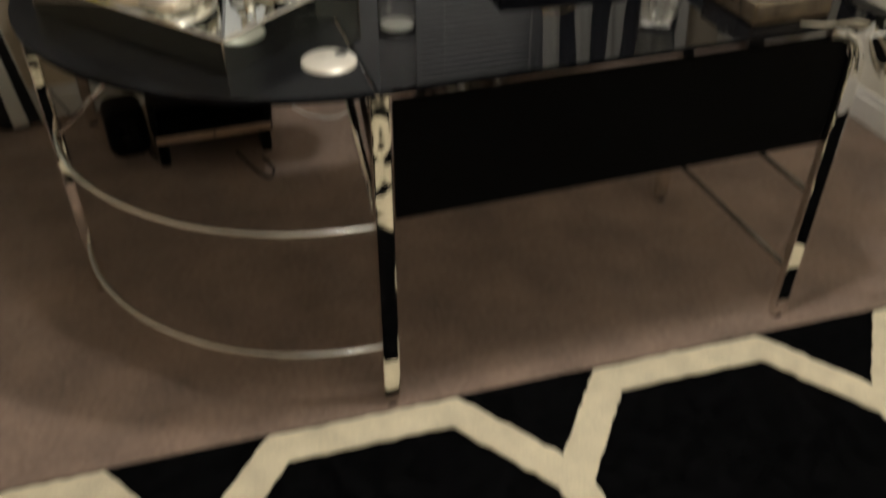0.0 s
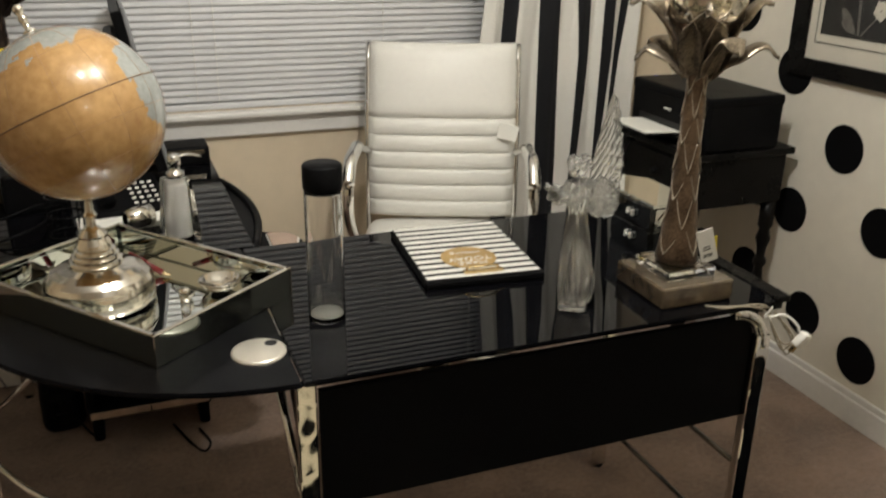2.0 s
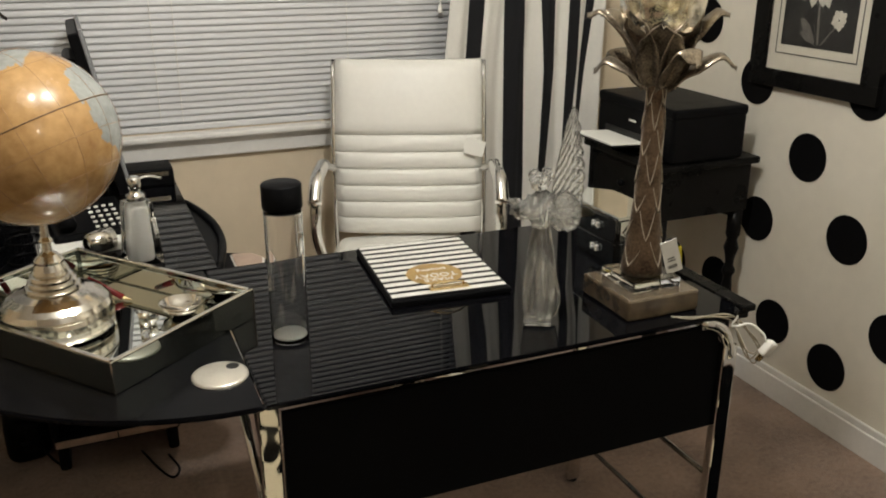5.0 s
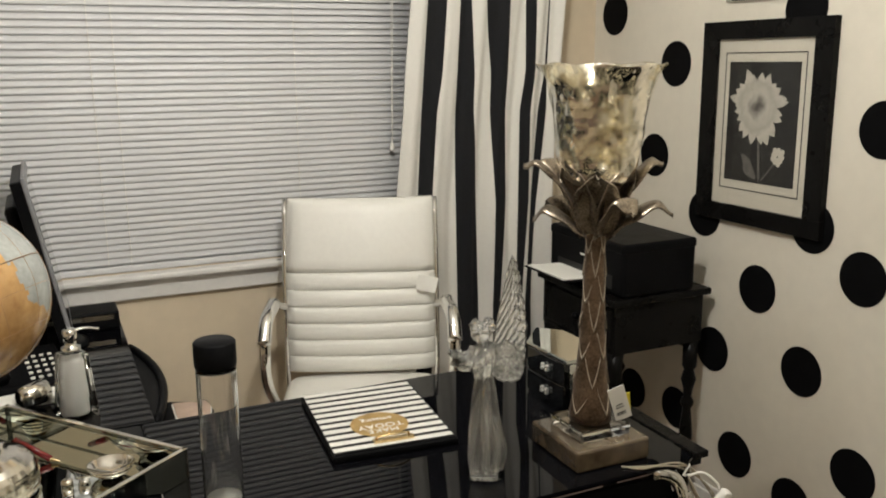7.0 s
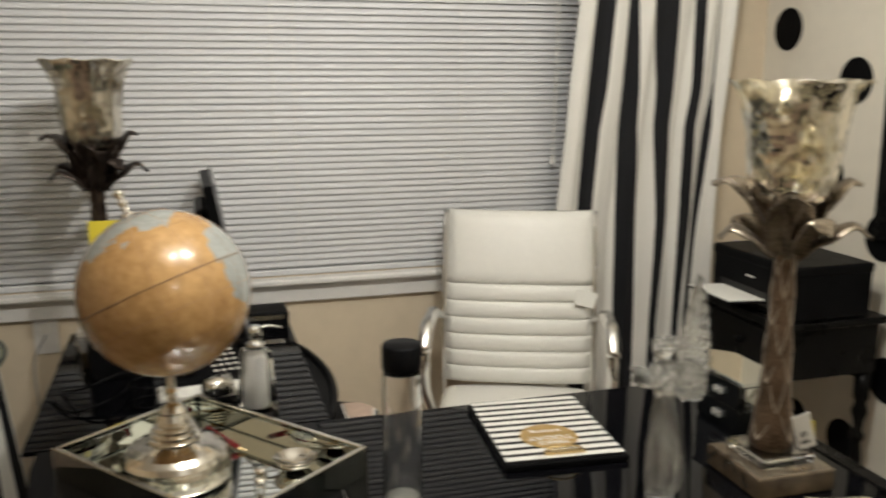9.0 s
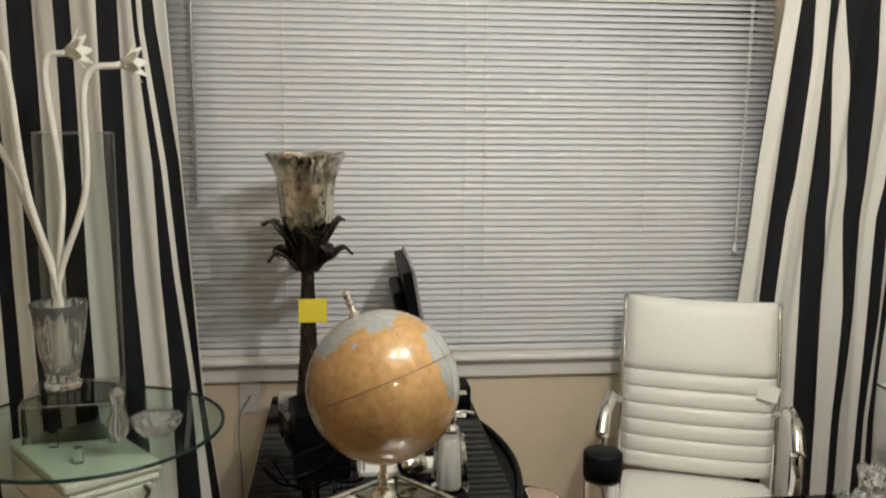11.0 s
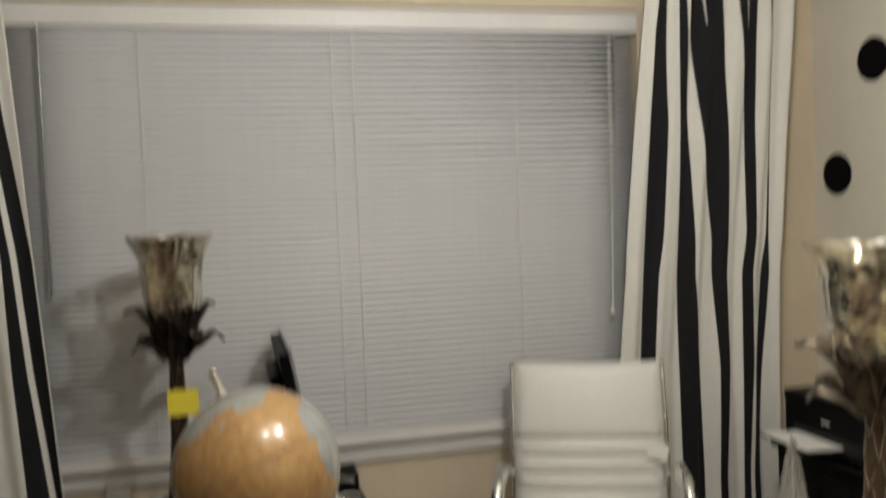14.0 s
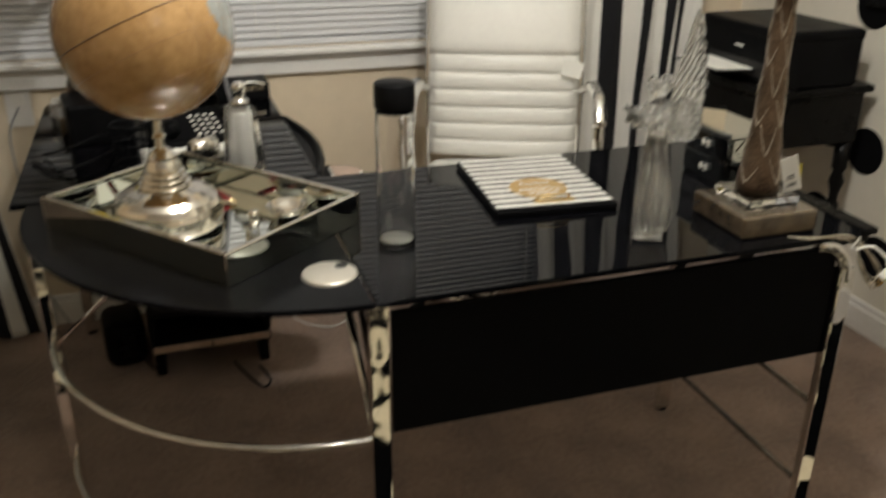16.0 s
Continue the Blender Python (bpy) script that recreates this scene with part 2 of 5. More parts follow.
def box(lo, hi, bevel=0.0, segs=2, bm=None, m=None):
    bm = bm or bmesh.new()
    lo, hi = Vector(lo), Vector(hi)
    got = bmesh.ops.create_cube(bm, size=1.0)["verts"]
    for v in got:
        v.co = Vector([lo[i] + (v.co[i] + 0.5) * (hi[i] - lo[i]) for i in range(3)])
    if bevel:
        edges = list({e for v in got for e in v.link_edges})
        got = [e for e in bmesh.ops.bevel(bm, geom=edges, offset=bevel, segments=segs, affect="EDGES", profile=0.5)["verts"]]
        got = list({v for v in bm.verts if all(lo[i] - 1e-4 <= v.co[i] <= hi[i] + 1e-4 for i in range(3))}) if m else got
    if m:
        bmesh.ops.transform(bm, matrix=m, verts=got)
    return bm


def lathe(profile, segs=32, bm=None, m=None, caps=True, wobble=None):
    """Turns (radius, z) pairs round the z axis."""
    bm = bm or bmesh.new()
    rings = []
    for r, z in profile:
        ring = []
        for k in range(segs):
            a = 2 * math.pi * k / segs
            rr = r * (wobble(a, z) if wobble else 1)
            v = Vector((rr * math.cos(a), rr * math.sin(a), z))
            ring.append(bm.verts.new(m @ v if m else v))
        rings.append(ring)
    for a, b in zip(rings, rings[1:]):
        for k in range(segs):
            bm.faces.new((a[k], a[(k + 1) % segs], b[(k + 1) % segs], b[k]))
    if caps:
        bm.faces.new(rings[0][::-1])
        bm.faces.new(rings[-1])
    return bm


def tube(points, radius, segs=10, bm=None, closed=False, flat=1.0):
    """A bar along points; radius may be a list."""
    bm = bm or bmesh.new()
    pts = [Vector(p) for p in points]
    n = len(pts)
    radii = radius if isinstance(radius, (list, tuple)) else [radius] * n
    up = None
    rings = []
    for i, p in enumerate(pts):
        a = pts[(i - 1) % n] if closed or i else p
        b = pts[(i + 1) % n] if closed or i < n - 1 else p
        d = (b - a).normalized()
        if up is None:
            up = Vector((0, 0, 1)) if abs(d.z) < 0.9 else Vector((0, 1, 0))
        side = d.cross(up).normalized()
        up = side.cross(d).normalized()
        rings.append([bm.verts.new(p + radii[i] * (math.cos(t) * side * flat + math.sin(t) * up)) for t in (2 * math.pi * k / segs for k in range(segs))])
    pairs = list(zip(rings, rings[1:])) + ([(rings[-1], rings[0])] if closed else [])
    for a, b in pairs:
        for k in range(segs):
            bm.faces.new((a[k], a[(k + 1) % segs], b[(k + 1) % segs], b[k]))
    if not closed:
        bm.faces.new(rings[0][::-1])
        bm.faces.new(rings[-1])
    bmesh.ops.recalc_face_normals(bm, faces=bm.faces)
    return bm


def slab(outline, z0, z1, bevel=0.0, bm=None):
    """A flat plate with the given outline in x and y."""
    bm = bm or bmesh.new()
    low = [bm.verts.new((x, y, z0)) for x, y in outline]
    high = [bm.verts.new((x, y, z1)) for x, y in outline]
    n = len(outline)
    bm.faces.new(low[::-1])
    bm.faces.new(high)
    for k in range(n):
        bm.faces.new((low[k], low[(k + 1) % n], high[(k + 1) % n], high[k]))
    bmesh.ops.recalc_face_normals(bm, faces=bm.faces)
    if bevel:
        edges = [e for e in bm.edges if abs(e.verts[0].co.z - e.verts[1].co.z) < 1e-6]
        bmesh.ops.bevel(bm, geom=edges, offset=bevel, segments=2, affect="EDGES")
    return bm


def spline(points, steps=6):
    """A smooth line through points."""
    p = [Vector(q) for q in points]
    p = [2 * p[0] - p[1]] + p + [2 * p[-1] - p[-2]]
    out = []
    for a, b, c, d in zip(p, p[1:], p[2:], p[3:]):
        for k in range(steps):
            t = k / steps
            out.append(0.5 * ((2 * b) + (c - a) * t + (2 * a - 5 * b + 4 * c - d) * t * t + (3 * b - a - 3 * c + d) * t ** 3))
    return out + [p[-2]]


def arc(cx, cy, r, a0, a1, n):
    return [(cx + r * math.cos(radians(a0 + (a1 - a0) * k / n)), cy + r * math.sin(radians(a0 + (a1 - a0) * k / n))) for k in range(n + 1)]


# ---- the room ----
RX, WY, LX, BY, CZ = 1.755, 1.52, -2.7, -4.4, 2.75
WIN = (-0.93, 1.064, 0.84, 2.199)

tagged(part("floor", box((LX - 0.1, BY - 0.1, -0.12), (RX + 0.1, WY + 0.1, 0)), CARPET), "beige cut-pile carpet with soft traffic marks", "carpet", kind="structure")
tagged(part("ceiling", box((LX - 0.1, BY - 0.1, CZ), (RX + 0.1, WY + 0.1, CZ + 0.1)), CEIL), "plain white painted ceiling", "ceiling", kind="structure")
bm = bmesh.new()
x0, x1, z0, z1 = WIN
box((LX - 0.1, WY, 0), (x0, WY + 0.14, CZ), bm=bm)
box((x1, WY, 0), (RX + 0.1, WY + 0.14, CZ), bm=bm)
box((x0, WY, 0), (x1, WY + 0.14, z0), bm=bm)
box((x0, WY, z1), (x1, WY + 0.14, CZ), bm=bm)
tagged(part("wall_north", bm, CREAM), "cream painted wall with a wide window opening", "wall", kind="structure")
tagged(part("wall_east", box((RX, BY, 0), (RX + 0.12, WY, CZ)), WHITEWALL), "pale off-white wall dotted with black discs", "wall", kind="structure")
tagged(part("wall_west", box((LX - 0.12, BY, 0), (LX, WY, CZ)), CREAM), "plain cream painted wall", "wall", kind="structure")
tagged(part("wall_south", box((LX, BY - 0.12, 0), (RX, BY, CZ)), CREAM), "plain cream painted wall", "wall", kind="structure")


def baseboard(name, lo, hi):
    lo, hi = Vector(lo), Vector(hi)
    bm = box(lo, (hi.x, hi.y, hi.z - 0.022), 0.002)
    inset = Vector((0.006, 0, 0)) if hi.y - lo.y > hi.x - lo.x else Vector((0, 0.006, 0))
    box((lo.x + inset.x, lo.y + inset.y, hi.z - 0.0225), (hi.x, hi.y, hi.z), 0.004, bm=bm)
    return tagged(part(name, bm, TRIM), "white painted baseboard with a stepped moulded top", "baseboard", kind="structure")


baseboard("baseboard", (RX - 0.016, BY, 0.0), (RX, WY, 0.10))
baseboard("baseboard", (LX, WY - 0.016, 0.0), (RX - 0.016, WY, 0.10))

# wall discs
bm = bmesh.new()
lathe([(0.0717, 0.0), (0.0722, 0.0015), (0.0707, 0.002)], 40, bm=bm)
disc = mesh_of(bm, "wall_disc", mat("black_vinyl", (0.004, 0.004, 0.0045), 0.55, vary=0.2, scale=10, spec=0.06))
DISCS = [(1.398, 1.619), (1.219, 1.987), (1.06, 1.45), (1.147, 1.147), (0.544, 1.596), (0.888, 0.987), (0.462, 1.016), (0.288, 0.91), (0.645, 0.798),
         (0.816, 0.558), (0.459, 0.601), (0.689, 0.248), (0.456, 0.197), (1.21, 0.285), (0.972, 0.298), (0.26, 0.374), (0.271, 1.294)]
for y, z in DISCS:
    ob = new("wall_disc", disc)
    ob.matrix_basis = pose(RX - 0.0005, y, z, 0, -90, 0)
    tagged(ob, "round matt black vinyl disc stuck on the wall", "wall decal", group="black discs on the pale wall")

# ---- window ----
win = tagged(empty("window_1", pose(0, WY, 0)), "wide window behind closed white mini blinds, dark outside", "window", kind="structure")
part("pane", box((x0 + 0.04, 0.085, z0 + 0.04), (x1 - 0.04, 0.091, z1 - 0.04)), NIGHT, win)
bm = bmesh.new()
box((x0, 0.07, z0), (x0 + 0.045, 0.11, z1), bm=bm)
box((x1 - 0.045, 0.07, z0), (x1, 0.11, z1), bm=bm)
box((x0 + 0.045, 0.07, z0), (x1 - 0.045, 0.11, z0 + 0.045), bm=bm)
box((x0 + 0.045, 0.07, z1 - 0.045), (x1 - 0.045, 0.11, z1), bm=bm)
box((0.06, 0.072, z0 + 0.045), (0.11, 0.108, z1 - 0.045), bm=bm)
part("window_frame", bm, TRIM, win)
part("window_sill", box((x0 - 0.05, -0.045, 0.818), (x1 + 0.05, 0.07, 0.838), 0.006), TRIM, win, "white painted sill board")
part("apron", box((x0 - 0.035, -0.018, 0.757), (x1 + 0.035, 0.0, 0.818), 0.005), TRIM, win, "white moulded apron under the sill")

blind = tagged(empty("window_blind", pose(0, WY + 0.010, 0)), "white aluminium mini blind lowered and nearly closed", "blind")
part("headrail", box((x0 + 0.002, -0.020, 2.122), (x1 - 0.002, 0.020, 2.190), 0.003), TRIM, blind, "white valance rail")
part("bottom_rail", box((x0 + 0.004, -0.012, 0.842), (x1 - 0.004, 0.012, 0.862), 0.004), SLAT, blind)
PITCH = 0.0206
slats = int((2.124 - 0.866) / PITCH)
prof = []
for k in range(5):
    u = (k / 4 - 0.5) * 0.0252
    prof.append((u, 0.0016 * (1 - (2 * u / 0.0252) ** 2)))


def slat_shape(tilt_left, tilt_right):
    """One slat; its tilt may twist along its length."""
    bm = bmesh.new()
    n = 10
    rows = []
    for i in range(n + 1):
        f = i / n
        x = x0 + 0.006 + (x1 - x0 - 0.028) * f
        t = radians(tilt_left + (tilt_right - tilt_left) * f * f)
        rows.append([bm.verts.new((x, u * math.cos(t) - w * math.sin(t), u * math.sin(t) + w * math.cos(t))) for u, w in prof])
    for a, b in zip(rows, rows[1:]):
        for k in range(len(prof) - 1):
            bm.faces.new((a[k], b[k], b[k + 1], a[k + 1]))
    bm.normal_update()
    bmesh.ops.solidify(bm, geom=bm.faces, thickness=0.0004)
    return mesh_of(bm, "slat", SLAT, True)


twisted = [slat_shape(75 - 0.4 * i, 75 - 3.3 * i) for i in range(13)]
rng = random.Random(4)
for k in range(slats):
    up = k - (slats - 43)
    ob = new("slat", twisted[0 if up < 0 else min(12, up // 3)])
    ob.parent = blind
    ob.matrix_basis = pose(rng.uniform(-0.001, 0.001), 0, 0.878 + k * PITCH, rng.uniform(-1.5, 1.5), rng.uniform(-0.03, 0.03), 0)
for x in (-0.55, 0.02, 0.085, 0.62):
    part("ladder_cord", tube([(x, -0.0145, 0.862), (x, -0.0145, 2.13)], 0.0009, 6), WHITEPLASTIC, blind)
part("tilt_wand", tube([(-0.822, -0.03, 1.335), (-0.822, -0.026, 2.12)], 0.0042, 8), GREY, blind, "clear grey plastic tilt wand")
bm = tube(spline([(0.948, -0.028, 2.10), (0.944, -0.03, 1.7), (0.938, -0.03, 1.20)]), 0.0013, 6)
tube(spline([(0.954, -0.028, 2.10), (0.95, -0.03, 1.7), (0.940, -0.03, 1.20)]), 0.0013, 6, bm=bm)
part("lift_cord", bm, WHITEPLASTIC, blind)
part("cord_tassel", lathe([(0.003, 0.03), (0.006, 0.02), (0.009, 0.0)], 12), WHITEPLASTIC, blind, "small white plastic tassel", place=pose(0.938, -0.03, 1.172))

# ---- curtains ----


def curtain(stripes, seed, start_black):
    """stripes: height -> x of every stripe's edge at that height, from the outer hem to the other."""
    r = random.Random(seed)
    hs = sorted(stripes)
    lines = list(zip(*[stripes[z] for z in hs]))
    cols = []
    black = start_black
    for i in range(len(lines) - 1):
        n = max(4, int(max(b - a for a, b in zip(lines[i], lines[i + 1])) / 0.007))
        cols += [(i, k / n, int(black)) for k in range(n)]
        black = not black
    cols.append((len(lines) - 2, 1.0, 0))
    rows = 72
    ph = [r.uniform(0, 6.28) for _ in range(4)]

    def folded(i, z):
        return np.interp(z, hs, lines[i + 1]) - np.interp(z, hs, lines[i]) < 0.0015

    bm = bmesh.new()
    grid = []
    for j in range(rows + 1):
        z = 0.03 + (2.555 - 0.03) * j / rows
        xs = [float(np.interp(z, hs, ln)) for ln in lines]
        span = xs[-1] - xs[0]
        tight = max(0.0, (z - 2.25) / 0.3)
        row = []
        for i, f, _ in cols:
            x = xs[i] + (xs[i + 1] - xs[i]) * f
            u = (x - xs[0]) / span
            x += 0.0015 * math.sin(23 * u + ph[1] + 2.2 * z)
            y = 0.010 * math.sin(2 * math.pi * 5.3 * u + ph[2] + 0.5 * math.sin(1.6 * z)) + 0.0022 * math.sin(2 * math.pi * 13 * u + ph[3] + 0.9 * z)
            y = y * (1 - 0.5 * tight) + 0.005 * tight * math.sin(2 * math.pi * 27 * u + 2 * math.sin(14 * u)) + 0.004 * math.sin(5 * z + 11 * u)
            row.append(bm.verts.new((x, y, z + (0.008 * math.sin(60 * u) if j == rows else 0))))
        grid.append(row)
    for a, b in zip(grid, grid[1:]):
        for k in range(len(cols) - 1):
            f = bm.faces.new((a[k], a[k + 1], b[k + 1], b[k]))
            # a stripe that is folded away takes the colour of its neighbours
            f.material_index = 1 - cols[k][2] if k and folded(cols[k][0], a[k].co.z) else cols[k][2]
    bm.normal_update()
    bmesh.ops.solidify(bm, geom=bm.faces, thickness=0.0015)
    ob = part("curtain", bm, [WHITECLOTH, BLACKCLOTH], smooth=True, place=pose(0, 1.405, 0))
    return tagged(ob, "floor-length curtain with bold black and white vertical stripes", "curtain", group="striped curtains at the window")


curtain({
    2.56: (1.092, 1.120, 1.136, 1.168, 1.178, 1.192, 1.222, 1.250, 1.280, 1.352, 1.395, 1.432, 1.470, 1.500, 1.536, 1.609),
    2.39: (1.062, 1.116, 1.132, 1.170, 1.185, 1.205, 1.238, 1.253, 1.311, 1.360, 1.404, 1.430, 1.476, 1.498, 1.520, 1.601),
    2.10: (1.025, 1.066, 1.119, 1.157, 1.190, 1.204, 1.267, 1.2676, 1.332, 1.393, 1.427, 1.4276, 1.453, 1.508, 1.512, 1.588),
    1.81: (0.992, 1.041, 1.111, 1.149, 1.188, 1.235, 1.2835, 1.2839, 1.332, 1.401, 1.4175, 1.4179, 1.434, 1.495, 1.499, 1.561),
    1.42: (0.952, 1.018, 1.080, 1.137, 1.197, 1.267, 1.2965, 1.2969, 1.326, 1.395, 1.411, 1.4114, 1.427, 1.472, 1.481, 1.526),
    1.30: (0.943, 1.009, 1.063, 1.130, 1.191, 1.261, 1.289, 1.2894, 1.317, 1.377, 1.3945, 1.3949, 1.412, 1.450, 1.481, 1.512),
    0.98: (0.908, 0.989, 1.039, 1.130, 1.210, 1.274, 1.2995, 1.2999, 1.325, 1.372, 1.393, 1.3934, 1.414, 1.427, 1.452, 1.506),
    0.61: (0.895, 0.978, 1.031, 1.134, 1.223, 1.269, 1.2835, 1.2839, 1.298, 1.365, 1.376, 1.3764, 1.387, 1.402, 1.432, 1.511),
    0.03: (0.885, 0.970, 1.025, 1.136, 1.230, 1.280, 1.295, 1.2954, 1.310, 1.365, 1.3775, 1.3779, 1.390, 1.405, 1.440, 1.530)}, 3, False)
curtain({
    2.56: (-1.52, -1.46, -1.41, -1.37, -1.32, -1.26, -1.200, -1.150, -1.075, -1.020, -1.000, -0.985, -0.968, -0.950, -0.905),
    2.34: (-1.52, -1.46, -1.41, -1.37, -1.32, -1.26, -1.195, -1.148, -1.072, -1.018, -0.990, -0.975, -0.960, -0.945, -0.902),
    1.86: (-1.51, -1.45, -1.40, -1.36, -1.31, -1.25, -1.185, -1.142, -1.068, -1.012, -0.965, -0.952, -0.938, -0.908, -0.874),
    1.46: (-1.50, -1.44, -1.39, -1.35, -1.30, -1.24, -1.182, -1.138, -1.064, -1.007, -0.927, -0.904, -0.890, -0.853, -0.849),
    1.13: (-1.50, -1.44, -1.39, -1.35, -1.30, -1.24, -1.192, -1.134, -1.053, -1.001, -0.919, -0.880, -0.865, -0.830, -0.826),
    0.78: (-1.49, -1.43, -1.38, -1.34, -1.29, -1.24, -1.195, -1.126, -1.049, -0.979, -0.900, -0.844, -0.827, -0.809, -0.805),
    0.03: (-1.46, -1.40, -1.35, -1.31, -1.26, -1.20, -1.150, -1.080, -1.030, -0.955, -0.888, -0.800, -0.755, -0.715, -0.711)}, 8, True)

rod = tagged(empty("curtain_rod", pose(0, 1.415, 2.515)), "dark bronze curtain rod with ball finials over the window", "curtain rod")
part("rod", tube([(-1.58, 0, 0), (1.645, 0, 0)], 0.0125, 14), RODMETAL, rod, smooth=True)
for sx in (-1.58, 1.645):
    m = pose(sx, 0, 0, 0, 90 if sx > 0 else -90, 0)
    part("finial", lathe([(0.013, -0.01), (0.022, 0.0), (0.022, 0.008), (0.016, 0.012), (0.031, 0.026), (0.036, 0.042), (0.030, 0.058), (0.019, 0.066), (0.021, 0.072), (0.008, 0.078)], 24), RODMETAL, rod, "rounded ball finial", True, m)
for bx in (-1.45, 0.107, 1.63):
    bm = box((bx - 0.012, 0.085, -0.075), (bx + 0.012, 0.1045, 0.02), 0.003)
    tube([(bx, 0.09, -0.02), (bx, 0.02, -0.022), (bx, 0.0, -0.014)], 0.006, 8, bm=bm)
    part("bracket", bm, RODMETAL, rod)

# ---- ceiling light and its pull chains ----
fan = tagged(empty("ceiling_light", pose(0.22, -0.20, CZ)), "ceiling light with frosted bulbs and two bead pull chains", "ceiling light")
part("canopy", lathe([(0.075, 0.0), (0.075, -0.02), (0.04, -0.05), (0.02, -0.06), (0.02, -0.22), (0.09, -0.25), (0.09, -0.34), (0.03, -0.38)], 28), RODMETAL, fan, smooth=True)
for a in (60, 180, 300):
    dx, dy = 0.15 * math.cos(radians(a)), 0.15 * math.sin(radians(a))
    part("glass_shade", lathe([(0.02, 0.0), (0.045, -0.03), (0.062, -0.09)], 24, caps=False), BULBGLASS, fan, "frosted glass shade", True, pose(dx, dy, -0.33))
for cx, cy, cz in ((0.214, -0.20, 1.945), (0.235, -0.20, 1.972)):
    chain = tagged(empty("pull_chain", pose(cx, cy, cz)), "bead pull chain with a turned wooden drop", "pull chain", group="pull chains of the ceiling light")
    part("wooden_drop", lathe([(0.002, 0.062), (0.004, 0.058), (0.0055, 0.045), (0.0095, 0.024), (0.0105, 0.012), (0.008, 0.003), (0.003, 0.0)], 20), PENDANT, chain, "tan wooden teardrop", True)
    bm = bmesh.new()
    for k in range(int((2.36 - cz - 0.062) / 0.0055)):
        bmesh.ops.create_uvsphere(bm, u_segments=6, v_segments=4, radius=0.0019, matrix=pose(0, 0, 0.064 + k * 0.0055))
    part("bead_chain", bm, CHROME, chain)

# ---- rug ----
rug = tagged(empty("rug", pose(0.245, -0.041, 0.0, 0, 0, -2.2)), "thick black rug with a cream lattice pattern on the carpet", "rug")
part("rug_field", box((-1.25, -2.1, 0.0005), (1.5, 0.0, 0.011), 0.004), RUGB, rug)
bm = bmesh.new()


def band(bm, a, b, w=0.071, lift=0.0):
    a, b = Vector((*a, 0)), Vector((*b, 0))
    d = (b - a).normalized()
    a, b = a - d * 0.016, b + d * 0.016
    n = Vector((-d.y, d.x, 0)) * w / 2
    k = max(2, int((b - a).length / 0.02))
    low, high = [], []
    for i in range(k + 1):
        p = a + (b - a) * i / k
        j = Vector((rng.uniform(-1, 1), rng.uniform(-1, 1), 0)) * 0.0026
        low.append(p - n + j)
        high.append(p + n + j)
    for zz in (0.0138 + lift,):
        la, ha = [bm.verts.new(v + Vector((0, 0, zz))) for v in low], [bm.verts.new(v + Vector((0, 0, zz))) for v in high]
        lb, hb = [bm.verts.new(v + Vector((0, 0, 0.009))) for v in low], [bm.verts.new(v + Vector((0, 0, 0.009))) for v in high]
        for i in range(k):
            bm.faces.new((la[i], la[i + 1], ha[i + 1], ha[i]))
            bm.faces.new((lb[i], lb[i + 1], la[i + 1], la[i]))
            bm.faces.new((ha[i], ha[i + 1], hb[i + 1], hb[i]))


for row in range(3):
    for col in range(-2, 2):
        ox, oy = 0.70 * col, -0.74 * row
        lines = [((0.115, oy - 0.25), (0.285, oy - 0.03)), ((-0.055, oy - 0.03), (0.115, oy - 0.25)), ((0.285, oy - 0.03), (0.645, oy - 0.03)),
                 ((0.115, oy - 0.25), (0.115, oy - 0.49)), ((0.115, oy - 0.49), (-0.055, oy - 0.74)), ((0.115, oy - 0.49), (0.285, oy - 0.74))]
        for nth, ((ax, ay), (bx, by)) in enumerate(lines):
            if -1.2 < ax + ox < 1.45 and -1.2 < bx + ox < 1.45 and min(ay, by) > -2.08:
                band(bm, (ax + ox - 0.07, ay - 0.015), (bx + ox - 0.07, by - 0.015), lift=0.0003 * nth)
part("lattice", bm, RUGW, rug, "cream woven lattice bands")

# ---- L-shaped glass desk ----
DZ = 0.72
desk = tagged(empty("glass_desk", pose(0, 0, 0)), "L-shaped black glass desk on chrome legs with a rounded corner", "desk", )
part("main_top", slab([(0.003, -0.022), (0.935, -0.022), (0.952, -0.012), (0.957, 0.004), (0.957, 0.612), (0.003, 0.612)], DZ - 0.010, DZ, 0.0025), BLACKGLASS, desk, "black glass main top")
corner = arc(0.0, 0.548, 0.57, 180, 270, 28)
part("corner_top", slab(corner + [(0.0, 0.612), (-0.57, 0.612)], DZ - 0.010, DZ, 0.0025), DULLBLACK, desk, "rounded black glass corner top")
part("return_top", slab([(-0.60, 0.615), (0.031, 0.615), (0.031, 1.47), (-0.60, 1.47)], DZ - 0.010, DZ, 0.0025), BLACKGLASS, desk, "black glass side top")
bm = slab([(0.03, 0), (0.914, 0), (0.914, 0.183)] + arc(0.864, 0.183, 0.05, 0, 90, 8)[1:] + [(0.03, 0.233)], -0.006, 0.006, 0.0015)
part("modesty_panel", bm, BLACKPANEL, desk, "black modesty panel with a rounded corner", place=pose(0, -0.002, 0.460, 90, 0, 0))


def leg(x, y, top=DZ - 0.012, w=0.034, d=0.022):
    lg = part("leg", box((-w / 2, -d / 2, 0.006), (w / 2, d / 2, top), 0.003), LEGCHROME, desk, place=pose(x, y, 0))
    part("foot", lathe([(0.013, 0), (0.014, 0.004), (0.011, 0.0062)], 16), BLACKPLASTIC, lg, "black levelling foot")
    return lg


